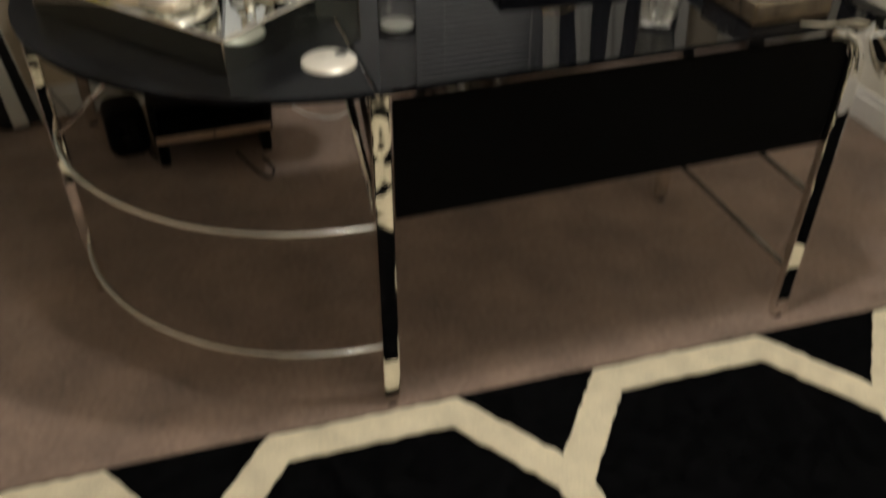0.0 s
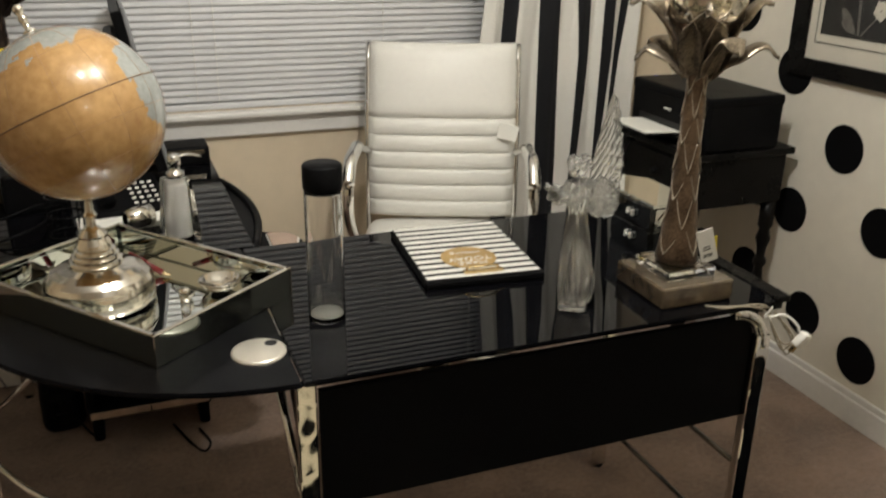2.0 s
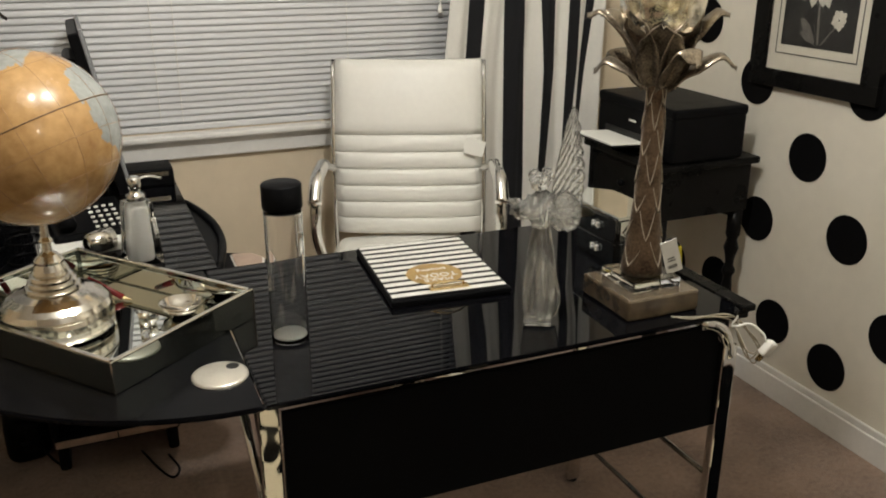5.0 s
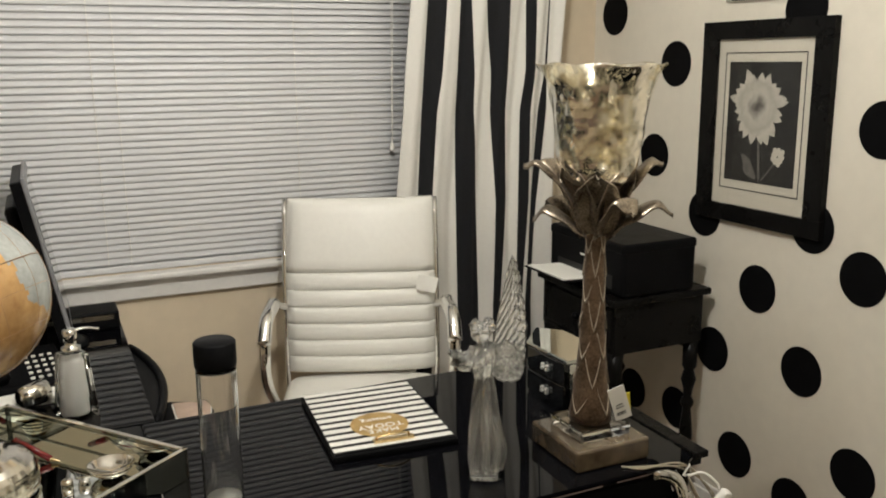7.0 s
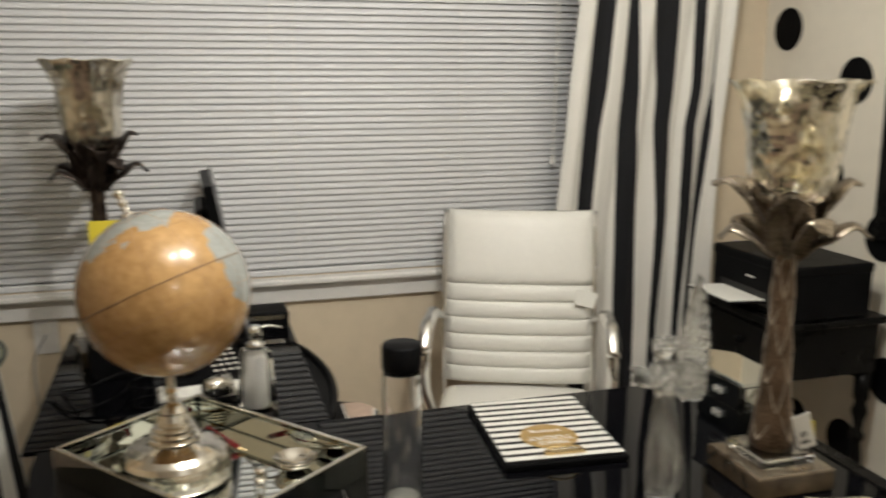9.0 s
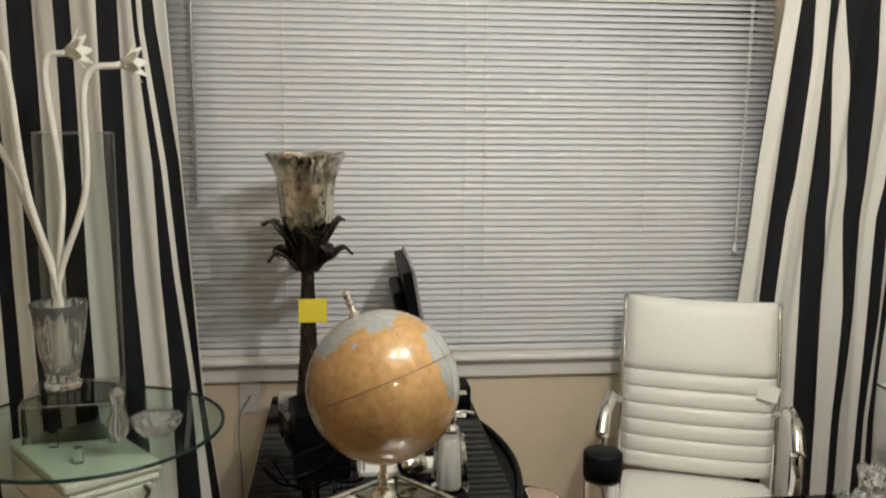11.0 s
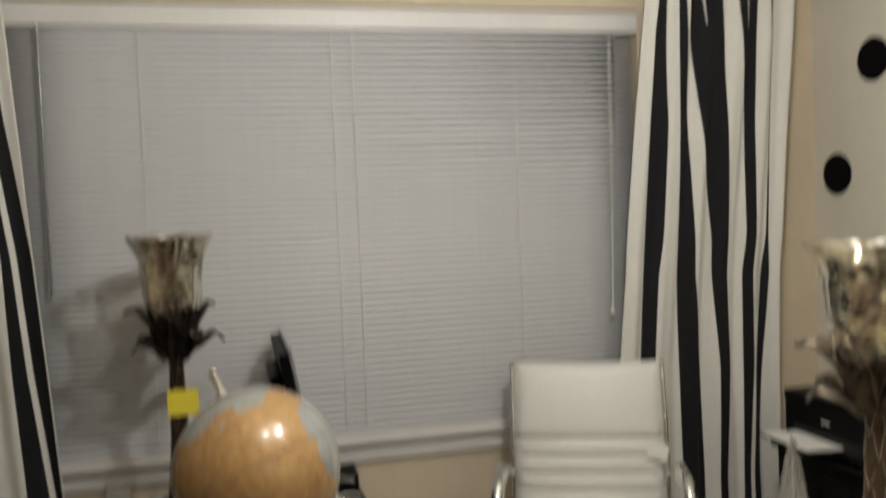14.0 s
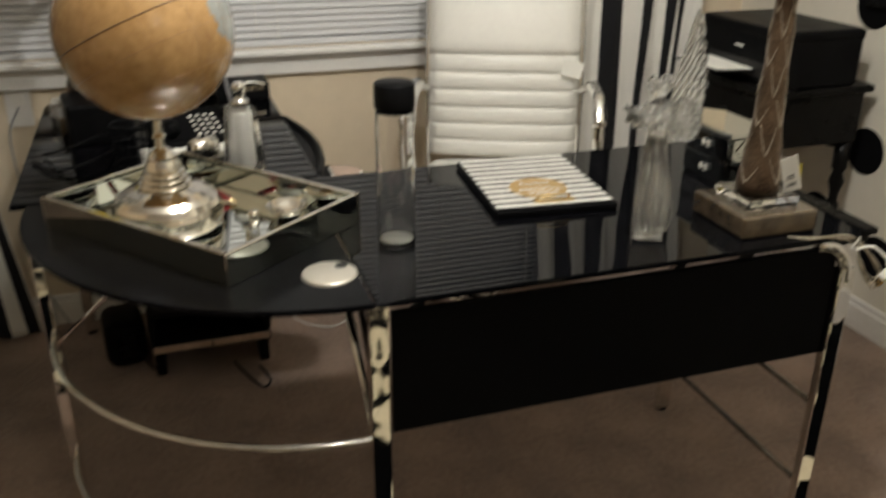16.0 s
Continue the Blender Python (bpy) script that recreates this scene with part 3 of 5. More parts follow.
leg(0.008, 0.0)
leg(0.932, -0.012, 0.65)
leg(0.915, 0.50)
leg(-0.560, 0.57, w=0.024, d=0.034)
leg(-0.575, 1.42)
leg(0.012, 1.42)
part("front_rail", box((0.02, -0.004, 0.7005), (0.86, 0.006, 0.7095), 0.002), SHADEDCHROME, desk, "chrome front rail under the glass")
bend = [(0.932, -0.012, 0.62)] + [(0.932 - 0.075 + 0.075 * math.cos(radians(a)), -0.012, 0.63 + 0.075 * math.sin(radians(a))) for a in range(0, 91, 10)]
part("corner_bend", tube(bend, 0.0135, 12), CHROME, desk, "bent chrome corner tube", True)
for z in (0.445, 0.153):
    pts = [(x, y, z) for x, y in arc(0.0, 0.56, 0.555, 181, 272, 40)]
    part("curved_bar", tube(pts, 0.0060, 12), CHROME, desk, "curved chrome bar round the corner", True)
for z, y1 in ((0.142, 0.49), (0.340, 0.49)):
    part("side_bar", tube([(0.922, 0.0, z), (0.918, y1, z)], 0.006, 8), SHADEDCHROME, desk, smooth=True)
part("corner_brace", tube([(-0.548, 0.555, 0.43), (-0.36, 0.28, 0.70)], 0.0052, 8), CHROME, desk, "slanting chrome brace", True)
part("side_brace", tube([(0.004, 0.02, 0.425), (-0.012, 0.22, 0.70)], 0.0085, 8), CHROME, desk, "slanting chrome brace", True)
part("side_brace", tube([(0.018, 0.02, 0.43), (0.012, 0.20, 0.70)], 0.006, 8), DARKBRONZE, desk, smooth=True)
part("side_rail", box((0.90, 0.0, 0.690), (0.988, 0.60, 0.7075), 0.003), BLACKWOOD, desk, "black painted board at the desk end")
part("side_rail", box((0.9585, -0.010, 0.708), (0.996, 0.60, 0.7225), 0.003), BLACKWOOD, desk, "black painted edge board")
part("return_rail", box((-0.57, 1.40, 0.66), (0.02, 1.43, 0.7085), 0.003), CHROME, desk)
grom = part("grommet", lathe([(0.0475, 0.0), (0.047, 0.003), (0.042, 0.005), (0.0, 0.006)], 40, caps=False), mat("brushed_grommet", (0.70, 0.66, 0.58), 0.35, metal=0.6, vary=0.05, scale=20), desk, "brushed metal cable grommet", True, pose(-0.047, 0.108, DZ))
part("cable_hole", lathe([(0.011, 0.0), (0.011, 0.0012)], 20), INK, grom, place=pose(0.024, 0.018, 0.0045))

tray = tagged(empty("keyboard_tray", pose(0.0, 0.0, 0.672)), "black pull-out keyboard tray under the side top", "keyboard tray")
edge = [(0.028 + 0.062 * math.sin(radians(a)) ** 0.8, 0.635 + 0.635 * a / 180) for a in range(0, 181, 10)]
part("board", slab([(-0.30, 0.635)] + edge + [(-0.30, 1.27)], 0, 0.018, 0.004), BLACKPLASTIC, tray)
part("rim", tube([(x - 0.006, y, 0.022) for x, y in edge[1:-1]], 0.010, 10), BLACKPLASTIC, tray, "raised rounded rim", True)
part("slide", box((-0.28, 1.20, 0.018), (-0.20, 1.24, 0.038)), BLACKPLASTIC, tray)
part("slide", box((-0.28, 0.66, 0.018), (-0.20, 0.70, 0.038)), BLACKPLASTIC, tray)
mp = part("mouse_platform", slab([(0.03, 0.69), (0.10, 0.675), (0.158, 0.70), (0.172, 0.76), (0.15, 0.82), (0.09, 0.85), (0.03, 0.84)], -0.014, -0.004, 0.003), BLACKPLASTIC, tray, "swivelling mouse shelf")
part("mouse_pad", slab([(0.085, 0.70), (0.150, 0.705), (0.163, 0.76), (0.14, 0.80), (0.088, 0.81)], -0.0035, 0.005, 0.003), WHITEPLASTIC, mp, "white pad edge")
part("pad_top", slab([(0.088, 0.704), (0.147, 0.709), (0.158, 0.76), (0.137, 0.796), (0.091, 0.806)], 0.0054, 0.0075, 0.001), COPPER, mp, "dull brown pad top")

# ---- white ribbed office chair ----


def office_chair(m):
    ch = tagged(empty("office_chair", m), "white ribbed leather office chair with chrome arms", "office chair")
    w = 0.225
    # back: smooth headrest panel above seven soft ribs, leaning back
    def spine(z):
        t = (z - 0.43) / 0.62
        return 0.045 * math.sin(t * 3.0) * -1 + 0.10 * t
    def cushion(zs, depth, groove, name, label):
        bm = bmesh.new()
        cols = 18
        rows_ = []
        for z, puff in zs:
            row = []
            for k in range(cols + 1):
                u = k / cols * 2 - 1
                edge = (1 - abs(u) ** 14)
                row.append(bm.verts.new((w * u, spine(z) - puff * edge + 0.028 * u * u - 0.028 + rng.uniform(-0.0008, 0.0008), z + 0.006 * (1 - u * u) * (1 if z < 0.835 else 0.3))))
            rows_.append(row)
        back = []
        for z, puff in zs:
            back.append([bm.verts.new((w * (k / cols * 2 - 1), spine(z) + 0.020 + 0.028 * (k / cols * 2 - 1) ** 2 - 0.028, z)) for k in range(cols + 1)])
        for a, b in zip(rows_, rows_[1:]):
            for k in range(cols):
                bm.faces.new((a[k], a[k + 1], b[k + 1], b[k]))
        for a, b in zip(back, back[1:]):
            for k in range(cols):
                bm.faces.new((a[k + 1], a[k], b[k], b[k + 1]))
        for g, h in ((rows_[0], back[0]), (back[-1], rows_[-1])):
            for k in range(cols):
                bm.faces.new((g[k + 1], g[k], h[k], h[k + 1]))
        for k in (0, cols):
            for a, b, c, d in zip(rows_, rows_[1:], back[1:], back):
                f = (a[k], b[k], c[k], d[k])
                bm.faces.new(f if k == 0 else f[::-1])
        bmesh.ops.recalc_face_normals(bm, faces=bm.faces)
        return part(name, bm, LEATHER, ch, label, True)
    top, seam = 1.052, 0.832
    zs = [(seam + (top - seam) * t / 10, 0.019 + 0.003 * math.sin(math.pi * t / 10) ** 0.5 if 0 < t < 10 else 0.010) for t in range(11)]
    cushion(zs, 0, 0, "headrest", "smooth white leather upper panel")
    rib = 0.0515
    for r in range(6):
        a = seam - rib * (r + 1)
        zs = [(a + 0.0004 + (rib - 0.0008) * t / 8, 0.010 + 0.009 * math.sin(math.pi * t / 8) ** 0.55) for t in range(9)]
        cushion(zs, 0, 0, "rib", "")
    for s in (-1, 1):
        pts = [(s * (w + 0.008), spine(z) + 0.004, z) for z in np.linspace(0.42, 1.05, 14)]
        part("back_frame", tube(pts, 0.008, 10), CHROME, ch, "chrome side rail", True)
        arm = spline([(s * (w + 0.01), spine(0.72) + 0.0, 0.73), (s * (w + 0.035), -0.05, 0.745), (s * (w + 0.05), -0.13, 0.715), (s * (w + 0.052), -0.165, 0.65), (s * (w + 0.050), -0.160, 0.54), (s * (w + 0.02), -0.12, 0.43)])
        ar = part("armrest", tube(arm, 0.0125, 10, flat=1.4), CHROME, ch, "chrome loop armrest", True)
        pad = spline([(s * (w + 0.034), -0.045, 0.755), (s * (w + 0.049), -0.125, 0.726), (s * (w + 0.053), -0.172, 0.665)])
        part("arm_pad", tube(pad, 0.019, 10, flat=1.15), CHROME, ar, "polished arm pad", True)
    bm = box((-0.24, -0.46, 0.395), (0.24, 0.03, 0.500), 0.045, 5)
    bmesh.ops.subdivide_edges(bm, edges=[e for e in bm.edges if e.calc_length() > 0.2], cuts=7, use_grid_fill=True)
    for v in bm.verts:
        if v.co.z > 0.47:
            v.co.z += 0.022 * max(0.0, 1 - (v.co.x / 0.24) ** 2) * max(0.0, 1 - ((v.co.y + 0.20) / 0.26) ** 4)
    part("seat", bm, LEATHER, ch, "white leather seat pad", True)
    part("seat_plate", box((-0.12, -0.32, 0.372), (0.12, -0.10, 0.395), 0.004), BLACKPLASTIC, ch)
    part("gas_lift", lathe([(0.027, 0.10), (0.027, 0.26), (0.016, 0.262), (0.016, 0.373)], 20), CHROME, ch, smooth=True, place=pose(0, -0.21, 0))
    for k in range(5):
        a = radians(72 * k + 18)
        ft = part("base_arm", tube([(0, -0.21, 0.11), (0.27 * math.cos(a), -0.21 + 0.27 * math.sin(a), 0.075)], [0.022, 0.014], 10), CHROME, ch, smooth=True)
        part("caster", lathe([(0.018, -0.022), (0.026, -0.018), (0.026, 0.018), (0.018, 0.022)], 18), BLACKPLASTIC, ft, place=pose(0.27 * math.cos(a), -0.21 + 0.27 * math.sin(a), 0.026, 90, 0, 72 * k + 18))
    part("price_tag", box((-0.031, -0.001, -0.024), (0.031, 0.001, 0.024)), PAPER, ch, "white paper tag on the back", place=pose(0.203, spine(0.80) - 0.040, 0.800, -6, 14, 4))
    return ch


office_chair(pose(0.718, 1.228, 0, 0, 0, -21.5))

# ---- globe on a silver stand ----
globe = tagged(empty("globe", pose(-0.294, 0.400, DZ)), "antique ochre globe on a polished silver pedestal", "globe")
GC = Vector((0.0, 0.0, 0.368))
AXIS = Vector((-0.358, 0.25, 0.895)).normalized()
lean = Vector((0, 0, 1)).rotation_difference(AXIS).to_matrix().to_4x4()
ball = Matrix.Translation(GC) @ lean
bm = bmesh.new()
bmesh.ops.create_uvsphere(bm, u_segments=160, v_segments=110, radius=0.1515)
for f in bm.faces:
    c = f.calc_center_median().normalized()
    d = lean @ c
    n = 0.26 * noise.noise(c * 2.3 + Vector((3.1, 0.4, 1.7))) + 0.16 * noise.noise(c * 5.5) + 0.09 * noise.noise(c * 13.0)
    up = 0.98 * d.z + 0.2 * d.y
    tundra = (d.x - 0.30) ** 2 / 0.055 + (up - 0.74) ** 2 / 0.040 + 1.6 * n < 1.0
    polar = c.z + 0.6 * n > 0.69 and not tundra
    ocean = not tundra and (d.x + 0.5 * n > 0.53 + 0.62 * max(0.0, 0.44 - up) or d.y > 0.35 + n)
    f.material_index = 1 if polar or ocean else 0
sphere = part("ball", bm, [GLOBELAND, GLOBESEA], globe, "ochre land and grey sea", True, ball)
for lat in (-40, -15, 40, 65):
    r, z = 0.1517 * math.cos(radians(lat)), 0.1517 * math.sin(radians(lat))
    part("map_line", tube([(r * math.cos(radians(a)), r * math.sin(radians(a)), z) for a in range(0, 360, 6)], 0.0004, 4, closed=True), GLOBELINE, sphere)
r, z = 0.1517 * math.cos(radians(4)), 0.1517 * math.sin(radians(4))
part("seam_line", tube([(r * math.cos(radians(a)), r * math.sin(radians(a)), z) for a in range(0, 360, 6)], 0.0012, 6, closed=True), SEAM, sphere, "dark seam round the ball")
for lon in range(0, 180, 30):
    m = pose(0, 0, 0, 0, 0, lon)
    part("map_line", tube([m @ Vector((0.1517 * math.cos(radians(a)), 0, 0.1517 * math.sin(radians(a)))) for a in range(0, 360, 6)], 0.0004, 4, closed=True), GLOBELINE, sphere)
part("finial", lathe([(0.005, 0.148), (0.012, 0.152), (0.012, 0.156), (0.005, 0.16), (0.0065, 0.172), (0.0085, 0.178), (0.005, 0.184), (0.009, 0.192), (0.010, 0.197), (0.003, 0.204)], 20), SILVER, globe, "silver knob on the axis", True, ball)
prof = [(0.078, 0.0), (0.099, 0.003), (0.101, 0.008), (0.0985, 0.011), (0.1005, 0.020), (0.1005, 0.032), (0.098, 0.040), (0.0995, 0.0425), (0.0985, 0.046), (0.093, 0.056), (0.084, 0.065), (0.070, 0.073), (0.054, 0.0785), (0.047, 0.080), (0.049, 0.083), (0.0475, 0.088), (0.041, 0.090), (0.0435, 0.093), (0.042, 0.098), (0.036, 0.100), (0.0385, 0.103), (0.037, 0.108), (0.031, 0.110), (0.0325, 0.113), (0.031, 0.119),
        (0.0255, 0.130), (0.0260, 0.135), (0.017, 0.146), (0.009, 0.152), (0.008, 0.166), (0.013, 0.172), (0.008, 0.179), (0.0065, 0.200), (0.012, 0.208), (0.017, 0.216)]
part("stand", lathe(prof, 96), SILVER, globe, "turned silver pedestal", False, pose(0, 0, 0.009))

# ---- mirrored tray ----
mt = tagged(empty("mirror_tray", pose(-0.2315, 0.3985, DZ + 0.0005, 0, 0, 38.9)), "rectangular mirrored glass tray with upright mirror sides", "tray")
SX, SY, HT = 0.171, 0.2405, 0.060
part("base", box((-SX + 0.006, -SY + 0.006, 0), (SX - 0.006, SY - 0.006, 0.007)), MIRROR, mt, "mirror glass bottom")
corners = [(-1, -1), (1, -1), (1, 1), (-1, 1)]
for (ax, ay), (bx, by) in zip(corners, corners[1:] + corners[:1]):
    a, b = Vector((ax * SX, ay * SY, 0)), Vector((bx * SX, by * SY, 0))
    mid = (a + b) / 2
    run = (b - a).length
    side = pose(mid.x, mid.y, 0, 0, 0, math.degrees(math.atan2(b.y - a.y, b.x - a.x)))
    sd = part("side", box((-run / 2, 0.0, 0.0), (run / 2, 0.005, HT - 0.002), 0.0012, 1), TRAYMIRROR, mt, "upright mirror strip", place=side)
    part("bead", box((-run / 2 - 0.001, -0.0015, HT - 0.0018), (run / 2 + 0.001, 0.0075, HT + 0.0012), 0.0012), SILVER, sd, "flat bright rim")
    part("inner_strip", box((-run / 2 + 0.012, 0.0052, 0.010), (run / 2 - 0.012, 0.0066, HT - 0.010), 0.0006, 1), MIRROR, sd, "bevelled inner mirror strip")
for ax, ay in corners:
    part("corner_bead", tube([(ax * (SX + 0.0005), ay * (SY + 0.0005), 0.001), (ax * (SX + 0.0005), ay * (SY + 0.0005), HT)], 0.0022, 8), SILVER, mt, "thin silver corner bead")
dish = tagged(empty("silver_dish", pose(-0.075, 0.375, DZ + 0.009)), "small round polished silver dish in the mirrored tray", "dish")
part("bowl", lathe([(0.012, 0.0), (0.022, 0.002), (0.036, 0.012), (0.042, 0.024), (0.040, 0.024), (0.030, 0.012), (0.0, 0.006)], 32, caps=False), SILVER, dish, smooth=True)
pen = tagged(empty("red_pen", pose(-0.205, 0.505, DZ + 0.015)), "red pen lying in the mirrored tray", "pen")
part("barrel", tube([(-0.030, 0.022, 0.034), (0.03, -0.02, 0.0)], 0.0065, 10), RED, pen, smooth=True)
part("pen_tip", tube([(0.03, -0.02, 0.0), (0.045, -0.029, -0.004)], [0.0045, 0.0012], 10), GOLDMETAL, pen)
fl = tagged(empty("lip_gloss", pose(-0.150, 0.262, DZ + 0.009)), "short clear tube with a silver cap standing in the tray", "tube")
part("tube", lathe([(0.009, 0), (0.009, 0.035)], 16), GLASS, fl, smooth=True)
part("cap", lathe([(0.0095, 0.035), (0.0095, 0.06), (0.007, 0.062)], 16), SILVER, fl, smooth=True)

# ---- glass water bottle ----
bt = tagged(empty("water_bottle", pose(0.097, 0.204, DZ)), "tall clear glass bottle with a black screw cap", "bottle")
part("glass", lathe([(0.0005, 0.0), (0.031, 0.0), (0.034, 0.004), (0.034, 0.007), (0.034, 0.242), (0.034, 0.245), (0.032, 0.252), (0.0295, 0.252), (0.0315, 0.243), (0.0315, 0.240), (0.0315, 0.012), (0.0315, 0.009), (0.028, 0.0055), (0.0005, 0.005)], 48, caps=False), GLASS, bt, "thin clear glass wall", smooth=True)
part("bottle_base", lathe([(0.0, 0.0055), (0.0275, 0.0062), (0.0308, 0.0092), (0.0300, 0.0122), (0.0, 0.0105)], 40, caps=False), FROST, bt, "pale thick glass bottom", True)
part("cap", lathe([(0.0345, 0.2525), (0.0355, 0.256), (0.0355, 0.294), (0.033, 0.297), (0.0, 0.297)], 40), BLACKPLASTIC, bt, "black ribbed cap", True)

# ---- striped clipboard on a black folder ----
m = pose(0.4525, 0.408, DZ, 0, 0, -5.0)
fold = tagged(part("folder", box((-0.126, -0.165, 0.0), (0.130, 0.160, 0.015), 0.004), BLACKPLASTIC, place=m), "closed black folder lying on the glass desk", "folder")
cb = tagged(empty("clipboard", m @ pose(0, 0, 0.0155)), "black and white striped clipboard with a gold seal", "clipboard")
part("board", box((-0.122, -0.157, 0.0), (0.122, 0.157, 0.003), 0.001), INK, cb, "black striped board")
bm = box((-0.122, -0.0083, 0), (0.122, 0.0083, 0.0006))
stripe = mesh_of(bm, "stripe", mat("ivory_print", (0.68, 0.665, 0.62), 0.45, vary=0.03, scale=9))
for k in range(11):
    ob = new("stripe", stripe)
    ob.parent = cb
    ob.matrix_basis = pose(0, -0.1460 + k * 0.0290, 0.003)
seal = part("seal", lathe([(0.060, 0), (0.060, 0.0008)], 48), GOLD, cb, "round gold seal with white lettering", place=pose(-0.004, -0.056, 0.0036))
for text, y, size in (("MAKE", 0.022, 0.025), ("TODAY", -0.002, 0.028), ("amazing", -0.028, 0.021)):
    cu = bpy.data.curves.new("lettering", "FONT")
    cu.body, cu.size, cu.align_x, cu.extrude = text, size, "CENTER", 0.0002
    tmp = new("lettering_source", cu)
    dg = bpy.context.evaluated_depsgraph_get()
    me = bpy.data.meshes.new_from_object(tmp.evaluated_get(dg))
    bpy.data.objects.remove(tmp)
    me.materials.clear()
    me.materials.append(PAPER)
    ob = new("lettering", me)
    ob.parent = seal
    ob.matrix_basis = pose(0, 0.006 - y - (0.008 if text != "amazing" else 0.004), 0.0011, 0, 0, 180)
clip = part("clip", box((-0.042, -0.008, 0.0), (0.042, 0.008, 0.006), 0.002), GOLDMETAL, cb, "gold metal clip", place=pose(0.002, -0.138, 0.0037))
part("lever", tube(spline([(-0.034, 0.010, 0.004), (-0.03, 0.0, 0.012), (0, -0.006, 0.015), (0.03, 0.0, 0.012), (0.034, 0.010, 0.004)]), 0.002, 8), GOLDMETAL, clip, smooth=True)

# ---- crystal angel ----


def angel(m):
    r = random.Random(12)
    bm = bmesh.new()
    box((-0.026, -0.026, 0.0), (0.026, 0.026, 0.012), 0.003, 1, bm=bm)
    # long gown with deep hanging folds, flaring to one side above the hem
    def folds(a, z):
        return 1 + 0.20 * abs(math.sin(5.5 * a + 9 * z)) ** 1.5 - 0.08 + 0.05 * math.sin(13 * a - 20 * z) + 0.22 * max(0.0, math.cos(a)) * math.exp(-((z - 0.085) / 0.05) ** 2)
    lathe([(0.020, 0.012), (0.024, 0.020), (0.025, 0.045), (0.026, 0.075), (0.025, 0.105), (0.022, 0.140), (0.018, 0.172), (0.0155, 0.192), (0.018, 0.210), (0.0225, 0.232), (0.020, 0.250), (0.010, 0.260)], 66, bm=bm, wobble=folds)
    for k, (x, y, w, h) in enumerate(((0.020, -0.014, 0.0075, 0.15), (-0.018, -0.016, 0.0070, 0.17), (0.004, -0.024, 0.0075, 0.18), (0.028, 0.004, 0.0080, 0.13))):
        tube(spline([(x, y, 0.012), (x * 1.25, y * 1.15, 0.05), (x * 0.9, y * 0.8, h * 0.7), (x * 0.35, y * 0.4, h)]), [w] * 15 + [w * 0.7, w * 0.5, w * 0.4, w * 0.3], 7, bm=bm)
    # head with rolled curls
    bmesh.ops.create_icosphere(bm, subdivisions=3, radius=0.0185, matrix=pose(-0.006, -0.006, 0.279))
    for k in range(12):
        a = k * 0.55
        bmesh.ops.create_icosphere(bm, subdivisions=1, radius=0.0075, matrix=pose(-0.004 + 0.017 * math.cos(a), 0.004 + 0.010 * math.sin(a), 0.287 + 0.010 * math.sin(2 * a), 20 * k, 33 * k, 0))
    # arms and the posy held out in front
    tube(spline([(0.016, -0.012, 0.250), (-0.014, -0.030, 0.228), (-0.046, -0.030, 0.238)]), [0.011] * 7 + [0.009] * 3 + [0.007] * 3, 8, bm=bm)
    tube(spline([(-0.016, -0.004, 0.250), (-0.034, -0.018, 0.218), (-0.050, -0.026, 0.230)]), [0.011] * 7 + [0.009] * 3 + [0.007] * 3, 8, bm=bm)
    for k in range(20):
        a, e = k * 2.4, r.uniform(-1.2, 1.2)
        d = Vector((math.cos(a) * math.cos(e), math.sin(a) * math.cos(e), math.sin(e)))
        c = Vector((-0.047, -0.028, 0.240)) + d * 0.013
        bmesh.ops.create_cone(bm, segments=6, radius1=0.0065, radius2=0.0015, depth=0.013, cap_ends=True, matrix=Matrix.Translation(c) @ d.to_track_quat("Z", "Y").to_matrix().to_4x4())
    for k in range(10):
        bmesh.ops.create_icosphere(bm, subdivisions=1, radius=r.uniform(0.006, 0.009), matrix=pose(-0.028 + 0.007 * k + r.uniform(-0.004, 0.004), -0.022 + r.uniform(-0.006, 0.006), 0.216 + 0.012 * math.sin(k * 1.7), 40 * k, 25 * k, 0))
    # raised wing and the rounded folded wing below it: fluted sheets with scalloped rims
    def wing(heights, left, right, y, flutes, slope, scallop):
        front, back = [], []
        n, cols = 72, 20
        for i in range(n + 1):
            f = i / n
            z = heights[0] + (heights[-1] - heights[0]) * f
            lo, hi = float(np.interp(z, heights, left)), float(np.interp(z, heights, right))
            hi += scallop * abs(math.sin(math.pi * flutes * f))
            fr, bk = [], []
            for k in range(cols + 1):
                t = k / cols
                x = lo + (hi - lo) * t
                ph = math.pi * flutes * (f - slope * t)
                thick = 0.0030 + 0.0036 * abs(math.sin(ph)) * (1 - 0.5 * t)
                bow = 0.012 * math.sin(math.pi * t)
                fr.append(bm.verts.new((x, y - thick + bow, z)))
                bk.append(bm.verts.new((x, y + thick * 0.6 + bow, z)))
            front.append(fr)
            back.append(bk)
        for a, b in zip(front, front[1:]):
            for k in range(cols):
                bm.faces.new((a[k], a[k + 1], b[k + 1], b[k]))
        for a, b in zip(back, back[1:]):
            for k in range(cols):
                bm.faces.new((a[k], b[k], b[k + 1], a[k + 1]))
        for fr, bk, nf, nb in zip(front, back, front[1:], back[1:]):
            bm.faces.new((fr[0], nf[0], nb[0], bk[0]))
            bm.faces.new((fr[-1], bk[-1], nb[-1], nf[-1]))
        bm.faces.new([*front[0][::-1], *back[0]])
        bm.faces.new([*front[-1], *back[-1][::-1]])
